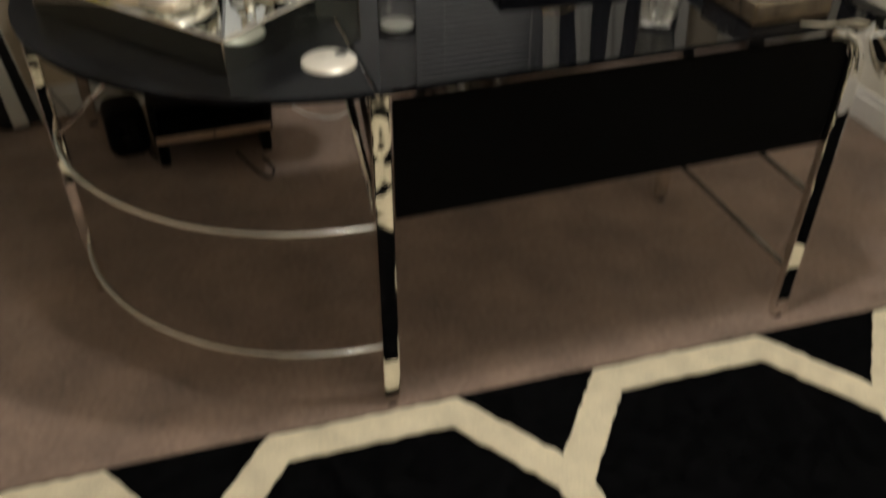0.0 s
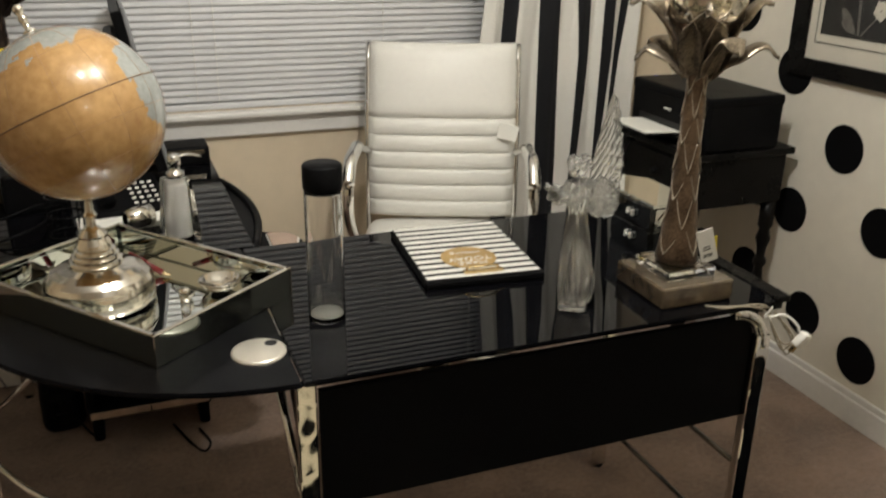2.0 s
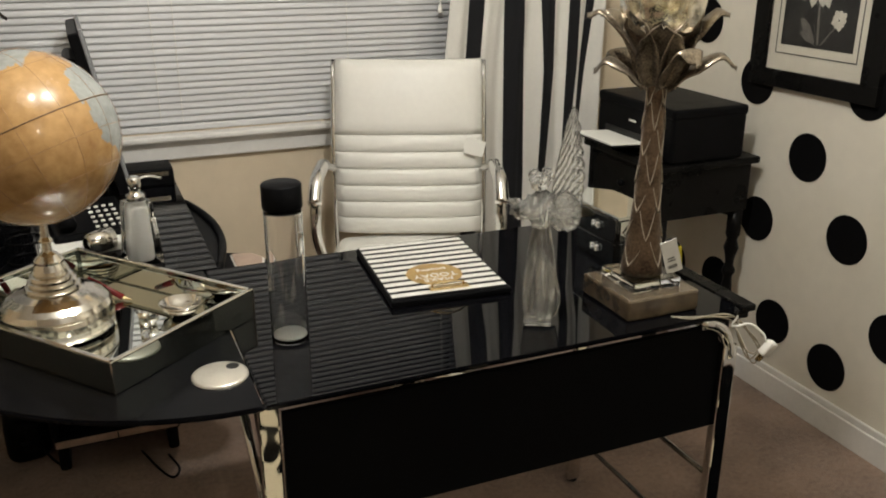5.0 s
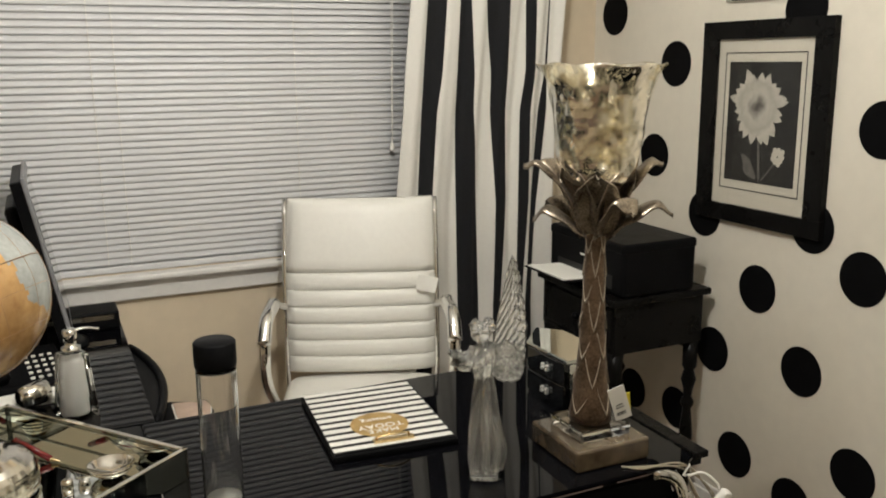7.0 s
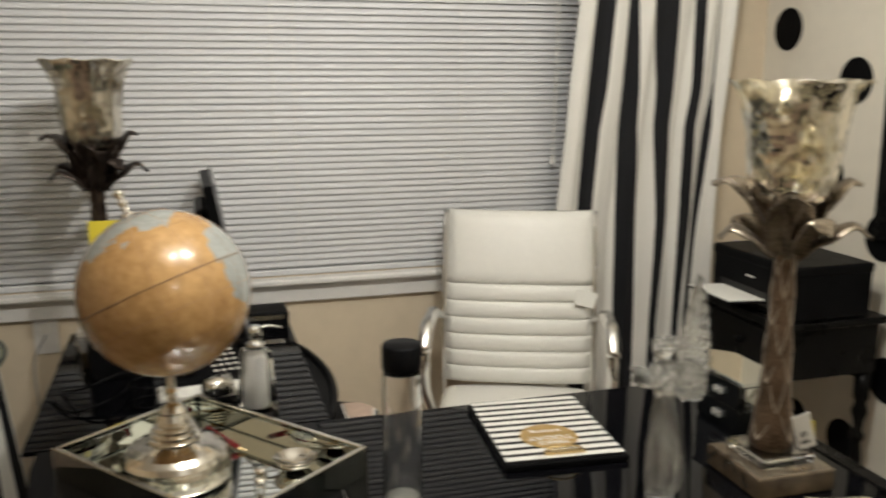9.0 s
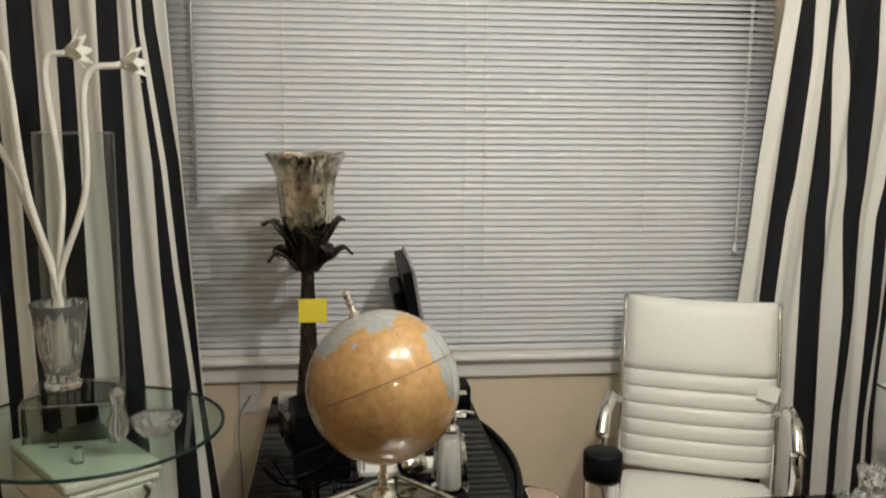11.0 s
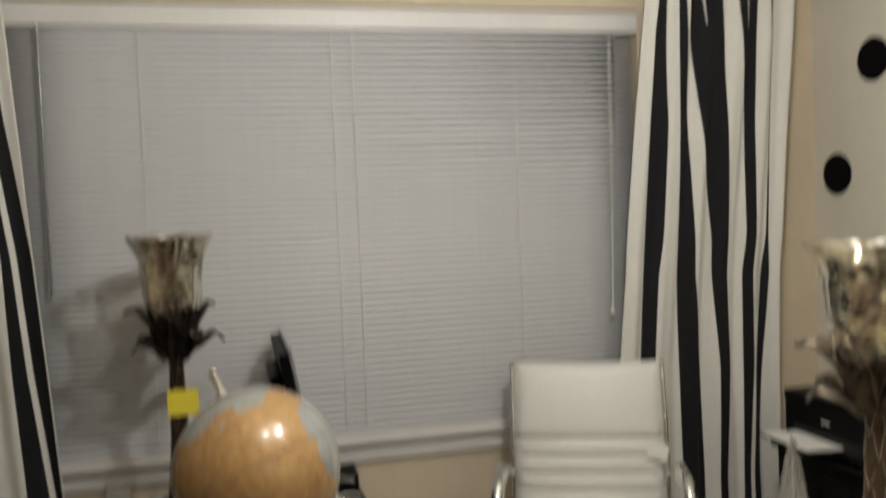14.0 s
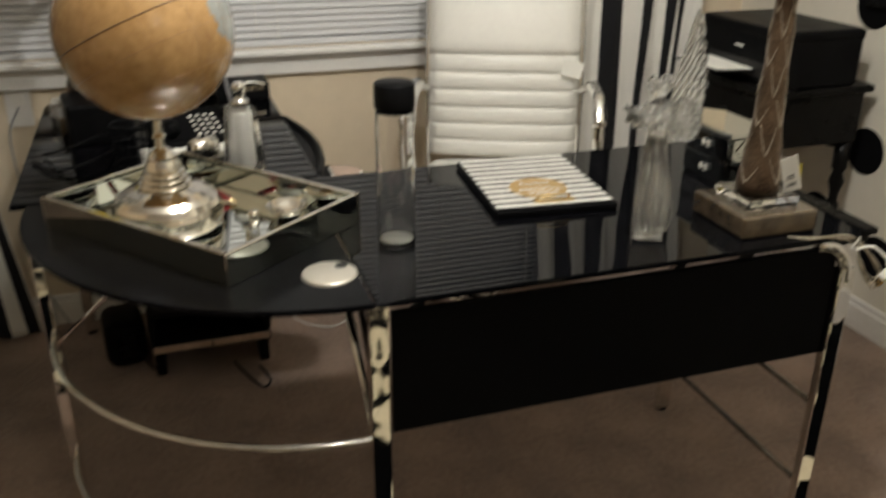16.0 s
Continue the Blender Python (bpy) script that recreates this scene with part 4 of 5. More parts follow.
    wing([0.205, 0.240, 0.290, 0.340, 0.385, 0.408, 0.413], [0.014, 0.014, 0.020, 0.029, 0.038, 0.044, 0.047], [0.062, 0.070, 0.072, 0.066, 0.058, 0.051, 0.049], 0.014, 9, 0.55, 0.004)
    wing([0.186, 0.194, 0.211, 0.233, 0.252, 0.262], [0.034, 0.022, 0.012, 0.010, 0.018, 0.030], [0.048, 0.062, 0.070, 0.069, 0.060, 0.046], -0.004, 6, -0.8, 0.003)
    return tagged(part("angel_figurine", bm, CRYSTAL, place=m), "clear crystal angel figurine with raised feathered wing", "figurine")


angel(pose(0.552, 0.094, DZ + 0.0005, 0, 0, -30))

# ---- palm lamps ----


def leaf_blade(bm, angle, reach, rise, droop, width, z0, r0):
    m = pose(0, 0, 0, 0, 0, angle)
    line = spline([(r0, 0, z0), (r0 + 0.35 * reach, 0, z0 + 0.6 * rise), (r0 + 0.75 * reach, 0, z0 + rise), (r0 + reach, 0, z0 + rise - droop)], 5)
    n = len(line) - 1
    grid = []
    for i, p in enumerate(line):
        t = i / n
        w = width * (0.60 + 0.55 * math.sin(math.pi * min(1, t * 0.85 + 0.1))) * math.sqrt(max(0.0, 1 - t ** 5)) + 0.0035
        row = []
        for k in range(7):
            u = k / 3 - 1
            row.append(bm.verts.new(m @ Vector((p.x, w * u, p.z - 0.45 * w * u * u - 0.003 * math.cos(3 * u) + 0.0025 * math.sin(16 * t + 2 * u) * abs(u)))))
        grid.append(row)
    top = []
    for row in grid:
        top.append([bm.verts.new(v.co + Vector((0, 0, 0.004))) for v in row])
    for a, b in zip(grid, grid[1:]):
        for k in range(6):
            bm.faces.new((a[k], b[k], b[k + 1], a[k + 1]))
    for a, b in zip(top, top[1:]):
        for k in range(6):
            bm.faces.new((a[k], a[k + 1], b[k + 1], b[k]))
    for a, b, c, d in zip(grid, grid[1:], top[1:], top):
        bm.faces.new((a[0], d[0], c[0], b[0]))
        bm.faces.new((a[6], b[6], c[6], d[6]))
    bm.faces.new([*grid[-1], *top[-1][::-1]])


def palm_lamp(m, label, stem_mat, leaf_mat, sxy=1.0, sz=1.0, edge_mat=PALEEDGE, rimz=0.742, turn=0.0, shade_mat=MERCURY):
    lamp = tagged(empty("table_lamp", m), label, "table lamp", group="pair of palm table lamps")
    def at(bm):
        bmesh.ops.transform(bm, matrix=Matrix.Diagonal((sxy, sxy, sz, 1)), verts=bm.verts)
        return bm
    part("base", at(box((-0.083, -0.083, 0.0), (0.083, 0.083, 0.043), 0.005)), ONYX, lamp, "square polished brown stone base")
    part("plinth", at(box((-0.056, -0.056, 0.0435), (0.056, 0.056, 0.0655), 0.003)), GLASS, lamp, "clear acrylic plinth")
    prof = [(0.041, 0.066), (0.0405, 0.08), (0.035, 0.12), (0.029, 0.18), (0.0258, 0.22), (0.0228, 0.28), (0.0205, 0.34), (0.0185, 0.42), (0.019, 0.445), (0.027, 0.48), (0.044, 0.515), (0.054, 0.540)]
    stem = part("stem", at(lathe(prof, 36)), stem_mat, lamp, "bronze palm trunk stem", True)
    # pale raised edges of the trunk scales
    def rad(z):
        return float(np.interp(z, [p[1] for p in prof], [p[0] for p in prof]))
    levels = [0.085, 0.14, 0.195, 0.25, 0.305, 0.355, 0.40]
    for j, z in enumerate(levels):
        for k in range(4):
            a0 = 90 * k + (45 if j % 2 else 0) + 15
            pts = []
            for t in np.linspace(-1, 1, 9):
                zz = z + (0.046 + 0.012 * math.sin(3.1 * j + 2.3 * k)) * abs(t) ** 1.15
                rr = rad(zz) + 0.0012
                a = radians(a0 + 30 * t)
                pts.append((rr * math.cos(a), rr * math.sin(a), zz))
            part("scale_edge", at(tube(pts, [0.0004, 0.0007, 0.0010, 0.0014, 0.0020, 0.0014, 0.0010, 0.0007, 0.0004], 6)), edge_mat, stem, smooth=True)
    for a, reach, rise in ((-30, 0.122, 0.062), (146, 0.100, 0.050), (62, 0.110, 0.055), (104, 0.105, 0.060), (-78, 0.070, 0.075)):
        bm = bmesh.new()
        leaf_blade(bm, a - turn, reach, rise, 0.030, 0.027, 0.435, 0.018)
        part("leaf", at(bm), leaf_mat, lamp, "curling metal palm leaf", True)
    for a, reach, rise in ((-22, 0.098, 0.110), (152, 0.112, 0.108), (42, 0.100, 0.112), (118, 0.100, 0.105)):
        bm = bmesh.new()
        leaf_blade(bm, a - turn, reach, rise, 0.012, 0.025, 0.462, 0.024)
        part("leaf", at(bm), leaf_mat, lamp, "curling metal palm leaf", True)
    for k in range(7):
        bm = bmesh.new()
        leaf_blade(bm, 51.4 * k + 30, 0.052, 0.092 + 0.018 * (k % 2), -0.016, 0.034, 0.440, 0.018)
        part("leaf", at(bm), leaf_mat, lamp, "upright metal palm leaf", True)
    outer = [(0.044, 0.524), (0.062, 0.540), (0.072, 0.565), (0.077, 0.59), (0.080, 0.62), (0.083, 0.65), (0.0875, 0.68), (0.094, 0.705), (0.104, 0.726), (0.118, rimz)]
    cup = [(0.002, 0.522)] + outer + [(0.1175, rimz + 0.003)] + [(q - 0.003, z + 0.0015) for q, z in outer[::-1]] + [(0.002, 0.527)]
    flutes = lambda a, z: 1 + (0.022 * math.sin(11 * a + 0.8 * math.sin(40 * z)) + 0.016 * math.sin(7 * a + 60 * z) + 0.013 * math.sin(17 * a - 95 * z)) * (1 if z > 0.54 else 0)
    bm = lathe(cup, 96, caps=False, wobble=flutes)
    for v in bm.verts:
        if v.co.z > 0.69:
            v.co.z += 0.0022 * math.sin(8 * math.atan2(v.co.y, v.co.x)) * (v.co.z - 0.69) / 0.05
    part("shade", at(bm), shade_mat, lamp, "flared silvered glass shade", True)
    return lamp


lampa = palm_lamp(pose(0.790, 0.102, DZ + 0.0005, 0, 0, 0), "bronze palm tree table lamp with flared mercury glass shade", BRONZE, LEAFMETAL)
tg = part("price_tag", box((-0.017, -0.0008, 0.0), (0.017, 0.0008, 0.075)), PAPER, lampa, "white price tag with printed bars", place=pose(0.057, -0.034, 0.0665, 8, 0, -12) @ pose(0, 0, 0, 0, -20, 0))
for k, (w, z) in enumerate(((0.012, 0.012), (0.012, 0.016), (0.010, 0.028), (0.009, 0.034))):
    part("print_bar", box((-w, -0.0013, z), (w * 0.6, -0.0009, z + 0.0022)), INK, tg)
part("yellow_sticker", box((-0.012, -0.0008, 0.0), (0.012, 0.0008, 0.05)), YELLOW, lampa, "yellow sale tag", place=pose(0.070, -0.020, 0.0665, 10, 0, -12) @ pose(0, 0, 0, 0, -10, 0))
lampb = palm_lamp(pose(-0.472, 1.21, DZ + 0.0005, 0, 0, 14), "dark bronze palm tree table lamp with mercury glass shade", DARKBRONZE, DARKBRONZE, 0.95, 1.058, edge_mat=BRONZE, turn=-30.0, shade_mat=SMOKEMERCURY)
part("yellow_sticker", box((-0.040, -0.0008, -0.014), (0.040, 0.0008, 0.054)), YELLOW, lampb, "yellow sale tag", place=pose(0.006, -0.035, 0.325, 0, 0, -14))

# lamp cord with its plug, coiled over the desk edge
cordob = tagged(empty("lamp_cord", pose(0, 0, 0)), "coiled clear lamp cord with white plug over the desk edge", "power cord")
for k in range(3):
    o = 0.007 * k
    w = 0.006 * math.sin(2.4 * k)
    pts = spline([(0.80, 0.004 + 0.3 * o, 0.7225), (0.835 + w, -0.010 - 0.5 * o, 0.7225), (0.880, -0.026 - 0.8 * o - w, 0.7225 + 0.5 * o), (0.915 + w, -0.046, 0.712 + 0.9 * o), (0.940 + o, -0.064 + o, 0.690 - o), (0.956 + 1.2 * o, -0.072 + o, 0.664 - 1.4 * o + w), (0.942 - w, -0.068, 0.650 - 1.6 * o), (0.922, -0.058 + w, 0.672), (0.912, -0.050, 0.702)])
    part("cable", tube(pts, 0.0017, 7), CORD, cordob, smooth=True)
part("cable", tube(spline([(0.912, -0.048, 0.704), (0.935, -0.062, 0.712), (0.956, -0.076, 0.694), (0.960, -0.081, 0.680)]), 0.0026, 8), WHITEPLASTIC, cordob, "white lead of the plug", True)
part("tie", tube([(0.905, -0.043, 0.705), (0.913, -0.050, 0.728), (0.920, -0.046, 0.705), (0.913, -0.038, 0.700)], 0.002, 6, closed=True), WHITEPLASTIC, cordob)
part("plug", box((-0.011, -0.009, -0.017), (0.011, 0.009, 0.017), 0.004), WHITEPLASTIC, cordob, "white plastic plug", True, pose(0.966, -0.084, 0.664, 20, 25, 10))
for s in (-0.005, 0.005):
    part("prong", box((s - 0.0008, -0.003, -0.033), (s + 0.0008, 0.003, -0.017)), GOLDMETAL, cordob, place=pose(0.966, -0.084, 0.664, 20, 25, 10))

# ---- mirrored jewellery box on the desk ----
jb = tagged(empty("jewellery_box", pose(0.898, 0.384, DZ + 0.0005, 0, 0, 2)), "dark mirrored jewellery box with crystal knobs and cut-cornered lid", "jewellery box")
DARKMIRROR = mat("smoked_mirror", (0.13, 0.14, 0.145), 0.03, metal=1.0)
plan = [(-0.060, -0.115), (0.005, -0.115), (0.060, -0.055), (0.060, 0.070), (0.015, 0.122), (-0.060, 0.045)]
part("body", slab([(x * 0.90, y * 0.95) for x, y in plan], 0.0, 0.111, 0.001), DARKMIRROR, jb, "smoked mirror sides")
for z in (0.006, 0.060):
    dr = part("drawer", box((-0.0605, -0.108, z), (-0.0545, 0.040, z + 0.048), 0.002), DARKMIRROR, jb, "smoked mirror drawer front")
    bm = bmesh.new()
    for dy, dz in ((-0.0085, 0.0030), (0.0085, 0.0030), (-0.0085, -0.0035), (0.0085, -0.0035)):
        bmesh.ops.create_icosphere(bm, subdivisions=1, radius=0.0062, matrix=pose(-0.0655, -0.040 + dy, z + 0.024 + dz, 20, 30, 10))
    bmesh.ops.create_icosphere(bm, subdivisions=1, radius=0.0045, matrix=pose(-0.0715, -0.040, z + 0.024))
    part("knob", bm, KNOBCRYSTAL, dr, "faceted bow-shaped bright knob")
    part("edge_trim", box((-0.0622, -0.109, z + 0.0485), (-0.0572, 0.041, z + 0.0508)), SHADEDCHROME, dr)
part("lid", slab(plan, 0.1115, 0.119, 0.002), MIRROR, jb, "cut-cornered mirror lid")
sf = part("side_mirror", box((-0.050, -0.1125, 0.058), (0.002, -0.1097, 0.107), 0.0008, 1), MIRROR, jb, "bevelled square mirror side")
bm = slab([(-0.024, 0.060), (-0.005, 0.0825), (-0.024, 0.105), (-0.044, 0.0825)], 0.0, 0.003, 0.001)
part("diamond", bm, MIRROR, sf, "raised diamond mirror facet", place=pose(0.0, -0.1127, 0, 90, 0, 0))
part("side_mirror", box((-0.050, -0.1125, 0.006), (0.002, -0.1097, 0.055), 0.0008, 1), DARKMIRROR, jb, "smoked mirror side")

# ---- printer on a black side table ----
tb = tagged(empty("side_table", pose(1.525, 0.985, 0)), "black painted wooden side table with turned legs and drawer", "side table")
part("tabletop", box((-0.185, -0.202, 0.752), (0.185, 0.232, 0.775), 0.006), BLACKWOOD, tb)
part("apron", box((-0.165, -0.187, 0.600), (0.165, 0.220, 0.752), 0.003), BLACKWOOD, tb)
dr = part("drawer", box((-0.172, -0.172, 0.618), (-0.165, 0.200, 0.738), 0.003), BLACKWOOD, tb, "black drawer front")
bm = bmesh.new()
bmesh.ops.create_uvsphere(bm, u_segments=16, v_segments=10, radius=0.012, matrix=pose(-0.183, 0, 0.678))
part("knob", bm, BLACKPLASTIC, dr, smooth=True)
scallop = [(-0.180, 0.0), (0.215, 0.0)] + [(0.215 - 0.395 * k / 24, -0.012 - 0.03 * abs(math.sin(math.pi * 2 * k / 24)) ** 0.7) for k in range(25)]
for sx in (-0.164, 0.155):
    part("valance", slab(scallop, 0, 0.010), BLACKWOOD, tb, "scalloped edge", place=pose(sx, 0, 0.602) @ Matrix(((0, 0, 1, 0), (1, 0, 0, 0), (0, 1, 0, 0), (0, 0, 0, 1))))
prof = [(0.012, 0.0), (0.017, 0.02), (0.020, 0.05), (0.014, 0.065), (0.013, 0.08), (0.021, 0.12), (0.024, 0.20), (0.021, 0.29), (0.014, 0.36), (0.013, 0.37), (0.021, 0.385), (0.021, 0.395), (0.013, 0.41), (0.016, 0.44), (0.024, 0.47), (0.016, 0.50), (0.023, 0.515), (0.023, 0.60)]
legmesh = mesh_of(lathe(prof, 22), "turned_leg", BLACKWOOD, True)
for sx in (-0.145, 0.145):
    for sy in (-0.163, 0.200):
        ob = new("turned_leg", legmesh)
        ob.parent = tb
        ob.matrix_basis = pose(sx, sy, 0)

pr = tagged(empty("printer", pose(1.508, 0.988, 0.7755)), "black desktop printer with an open white paper tray", "printer")
part("body", box((-0.135, -0.200, 0.0), (0.135, 0.200, 0.160), 0.012, 3), BLACKPLASTIC, pr)
part("scanner_lid", box((-0.137, -0.202, 0.130), (0.137, 0.202, 0.1625), 0.010, 3), BLACKPLASTIC, pr, "black scanner lid", place=pose(0, 0, 0.0015))
part("front_slot", box((-0.1365, -0.150, 0.020), (-0.1355, 0.150, 0.062)), INK, pr)
part("badge", box((-0.1382, -0.019, 0.094), (-0.1376, 0.019, 0.100)), PAPER, pr, "small grey badge bar")
ot = part("output_tray", box((-0.268, -0.115, 0.026), (-0.130, 0.115, 0.031), 0.002), BLACKPLASTIC, pr, "black output tray", place=pose(0, 0.03, 0.0, 0, 3, 0))
part("paper", box((-0.262, -0.105, 0.0315), (-0.132, 0.105, 0.035)), PAPER, ot, "white paper sheets")
part("status_light", box((-0.06, 0.192, 0.1641), (-0.052, 0.197, 0.1648)), mat("blue_light", (0.1, 0.15, 0.8), 0.4), pr)

# ---- framed flower photograph ----
# local x runs along the wall to the viewer's right, local y up
FR = pose(RX, 0.668, 1.280, 90, 0, -90)
pic = tagged(empty("framed_picture", FR @ pose(0, 0, 0, 0, 0, 0.4)), "black framed flower photograph with ivory mat on the wall", "picture")
W, H2, B, C = 0.243, 0.294, 0.061, 0.051
for nm, lo, hi in (("frame_rail", (-W, H2 - C, 0.0), (W, H2, 0.022)), ("frame_rail", (-W, -H2, 0.0), (W, -H2 + C, 0.022)), ("frame_stile", (-W, -H2 + C, 0.0), (-W + B, H2 - C, 0.022)), ("frame_stile", (W - B, -H2 + C, 0.0), (W, H2 - C, 0.022))):
    part(nm, box(lo, hi, 0.0008, 1), BLACKWOOD, pic, "broad black wooden moulding")
part("mat_board", box((-W + B, -H2 + C, 0.002), (W - B, H2 - C, 0.010)), MATBOARD, pic, "ivory mat")
w2, h2 = 0.153, 0.205
for lo, hi in (((-w2, h2 - 0.003, 0.0101), (w2, h2, 0.0108)), ((-w2, -h2 + 0.010, 0.0101), (w2, -h2 + 0.013, 0.0108)), ((-w2, -h2 + 0.013, 0.0101), (-w2 + 0.003, h2 - 0.003, 0.0108)), ((w2 - 0.003, -h2 + 0.013, 0.0101), (w2, h2 - 0.003, 0.0108))):
    part("mat_line", box(lo, hi), INK, pic)
photo = part("photograph", box((-0.134, -0.168, 0.0101), (0.134, 0.178, 0.0112)), PHOTOGREY, pic, "dark grey flower photograph")
bm = bmesh.new()
prng = random.Random(2)


def petal(bm, cx, cy, a, length, width, z, mi):
    d, n = Vector((math.cos(a), math.sin(a), 0)), Vector((-math.sin(a), math.cos(a), 0))
    c = Vector((cx, cy, z))
    pts = [c + d * length * t + n * width * s for t, s in ((0.1, -0.25), (0.55, -0.5), (0.84, -0.32), (1.0, 0.0), (0.84, 0.32), (0.55, 0.5), (0.1, 0.25))]
    f = bm.faces.new([bm.verts.new(p) for p in pts])
    f.material_index = mi


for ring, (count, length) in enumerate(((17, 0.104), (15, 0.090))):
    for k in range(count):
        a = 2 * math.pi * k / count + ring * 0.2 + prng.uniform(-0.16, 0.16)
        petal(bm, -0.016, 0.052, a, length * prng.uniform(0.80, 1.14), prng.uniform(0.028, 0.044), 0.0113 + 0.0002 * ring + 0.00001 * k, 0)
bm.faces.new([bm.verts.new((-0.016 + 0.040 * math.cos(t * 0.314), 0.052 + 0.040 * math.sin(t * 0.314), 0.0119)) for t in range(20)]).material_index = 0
for k in range(9):
    petal(bm, 0.072, -0.085, 2 * math.pi * k / 9, 0.030 * prng.uniform(0.8, 1.1), 0.020, 0.0114 + 0.00001 * k, 1)
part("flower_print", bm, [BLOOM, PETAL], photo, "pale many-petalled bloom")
bm = bmesh.new()
for pts, w in (([(-0.005, -0.03), (0.0, -0.10), (0.006, -0.158)], 0.004), ([(0.066, -0.10), (0.04, -0.13), (0.015, -0.158)], 0.003)):
    for a, b in zip(pts, pts[1:]):
        bm.faces.new([bm.verts.new((x, y, 0.01135)) for x, y in ((a[0] - w, a[1]), (a[0] + w, a[1]), (b[0] + w, b[1]), (b[0] - w, b[1]))])
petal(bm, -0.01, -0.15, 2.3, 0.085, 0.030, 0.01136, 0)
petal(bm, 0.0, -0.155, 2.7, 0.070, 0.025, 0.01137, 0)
part("stalk_print", bm, mat("photo_grey", (0.12, 0.11, 0.10), 0.4, vary=0.3, scale=40), photo, "grey stalks and leaves")
part("glazing", box((-W + B, -H2 + C, 0.0135), (W - B, H2 - C, 0.0150)), PICGLASS, pic, "clear glass front")

mf = tagged(empty("wall_mirror", pose(RX, 0.673, 1.864, 90, 0, -90)), "silver wall mirror hanging above the framed picture", "mirror")
for lo, hi in (((-0.165, -0.235, 0.0), (0.165, -0.195, 0.016)), ((-0.165, 0.195, 0.0), (0.165, 0.235, 0.016)), ((-0.165, -0.195, 0.0), (-0.125, 0.195, 0.016)), ((0.125, -0.195, 0.0), (0.165, 0.195, 0.016))):
    part("frame_strip", box(lo, hi, 0.006), MIRROR, mf, "bevelled mirror strip")
part("mirror_plate", box((-0.125, -0.195, 0.0), (0.125, 0.195, 0.010)), MIRROR, mf)

# ---- soap dispenser, phone, monitor and clutter on the side top ----
dp = tagged(empty("lotion_dispenser", pose(-0.118, 0.722, DZ, 0, 0, 20) @ Matrix.Diagonal((1, 1, 0.91, 1))), "clear crystal lotion dispenser with chrome pump", "dispenser")
part("cut_body", box((-0.037, -0.037, 0.0), (0.037, 0.037, 0.160), 0.006, 2), GLASS, dp, "clear cut glass body")
for v in dp.children[0].data.vertices:
    k = 1 - 0.28 * v.co.z / 0.16
    v.co.x, v.co.y = v.co.x * k, v.co.y * k
part("lotion", lathe([(0.020, 0.008), (0.0225, 0.014), (0.0222, 0.06), (0.0205, 0.140), (0.016, 0.150), (0.0, 0.151)], 28), LOTION, dp, "white lotion inside", True)
part("pump", lathe([(0.020, 0.1605), (0.020, 0.174), (0.012, 0.178), (0.012, 0.190), (0.0145, 0.192), (0.0145, 0.214), (0.010, 0.219)], 24), CHROME, dp, "chrome pump head", True)
part("spout", tube(spline([(0.0, 0.0, 0.208), (0.03, -0.004, 0.213), (0.060, -0.008, 0.204)]), 0.0042, 8), CHROME, dp, "thin chrome spout", True)

ph = tagged(empty("desk_phone", pose(-0.225, 0.985, DZ, 0, 0, 8)), "black desk phone with light keys", "telephone")
bm = box((-0.09, -0.10, 0.0), (0.09, 0.10, 0.03), 0.008)
for v in bm.verts:
    if v.co.z > 0.015:
        v.co.z += 0.03 * (v.co.y + 0.10) / 0.2
part("base", bm, BLACKPLASTIC, ph)
keymesh = mesh_of(box((-0.0048, -0.004, 0.0), (0.0048, 0.004, 0.004), 0.001), "key", WHITEPLASTIC)
for r in range(5):
    for c in range(4):
        ob = new("key", keymesh)
        ob.parent = ph
        ob.matrix_basis = pose(0.012 + 0.018 * c, -0.075 + 0.028 * r, 0.0335 + 0.0042 * r, 8.5, 0, 0)
part("handset", tube(spline([(-0.055, -0.09, 0.052), (-0.055, -0.04, 0.066), (-0.055, 0.04, 0.080), (-0.055, 0.09, 0.080)]), [0.02] * 4 + [0.014] * 11 + [0.02] * 4, 10), BLACKPLASTIC, ph, "black handset", True)

cup = tagged(empty("silver_cup", pose(-0.232, 0.800, DZ + 0.001, 0, 0, 30)), "small polished silver cup lying on its side", "cup")
part("cup", lathe([(0.016, 0.0), (0.022, 0.004), (0.026, 0.03), (0.028, 0.062), (0.026, 0.062), (0.022, 0.006), (0.0, 0.005)], 28, caps=False), SILVER, cup, smooth=True, place=pose(0, 0, 0.029, 0, 90, 0))
pad = tagged(part("note_pad", box((-0.12, -0.045, 0.0), (0.12, 0.045, 0.014), 0.002), PAPER, place=pose(-0.22, 0.862, DZ + 0.0005, 0, 0, 4)), "white note pad on the side top", "note pad")

mon = tagged(empty("monitor", pose(-0.158, 1.265, DZ)), "slim black computer monitor with a grey edge, tilted back", "monitor")
tiltm = pose(0, 0, 0.262, 0, -10, 0)
sc = part("housing", box((-0.016, -0.20, -0.20), (0.010, 0.20, 0.215), 0.004), BLACKPLASTIC, mon, "black housing", place=tiltm)
part("bezel", box((0.010, -0.203, -0.203), (0.020, 0.203, 0.222), 0.003), GREY, sc, "grey bezel edge")
part("back_cover", box((-0.050, -0.13, -0.12), (-0.016, 0.13, 0.150), 0.012), BLACKPLASTIC, sc)
part("screen", box((0.0201, -0.18, -0.18), (0.0206, 0.18, 0.20)), NIGHT, sc, "dark screen")
part("stand_neck", box((-0.03, -0.035, 0.012), (-0.006, 0.035, 0.28), 0.004), BLACKPLASTIC, mon)
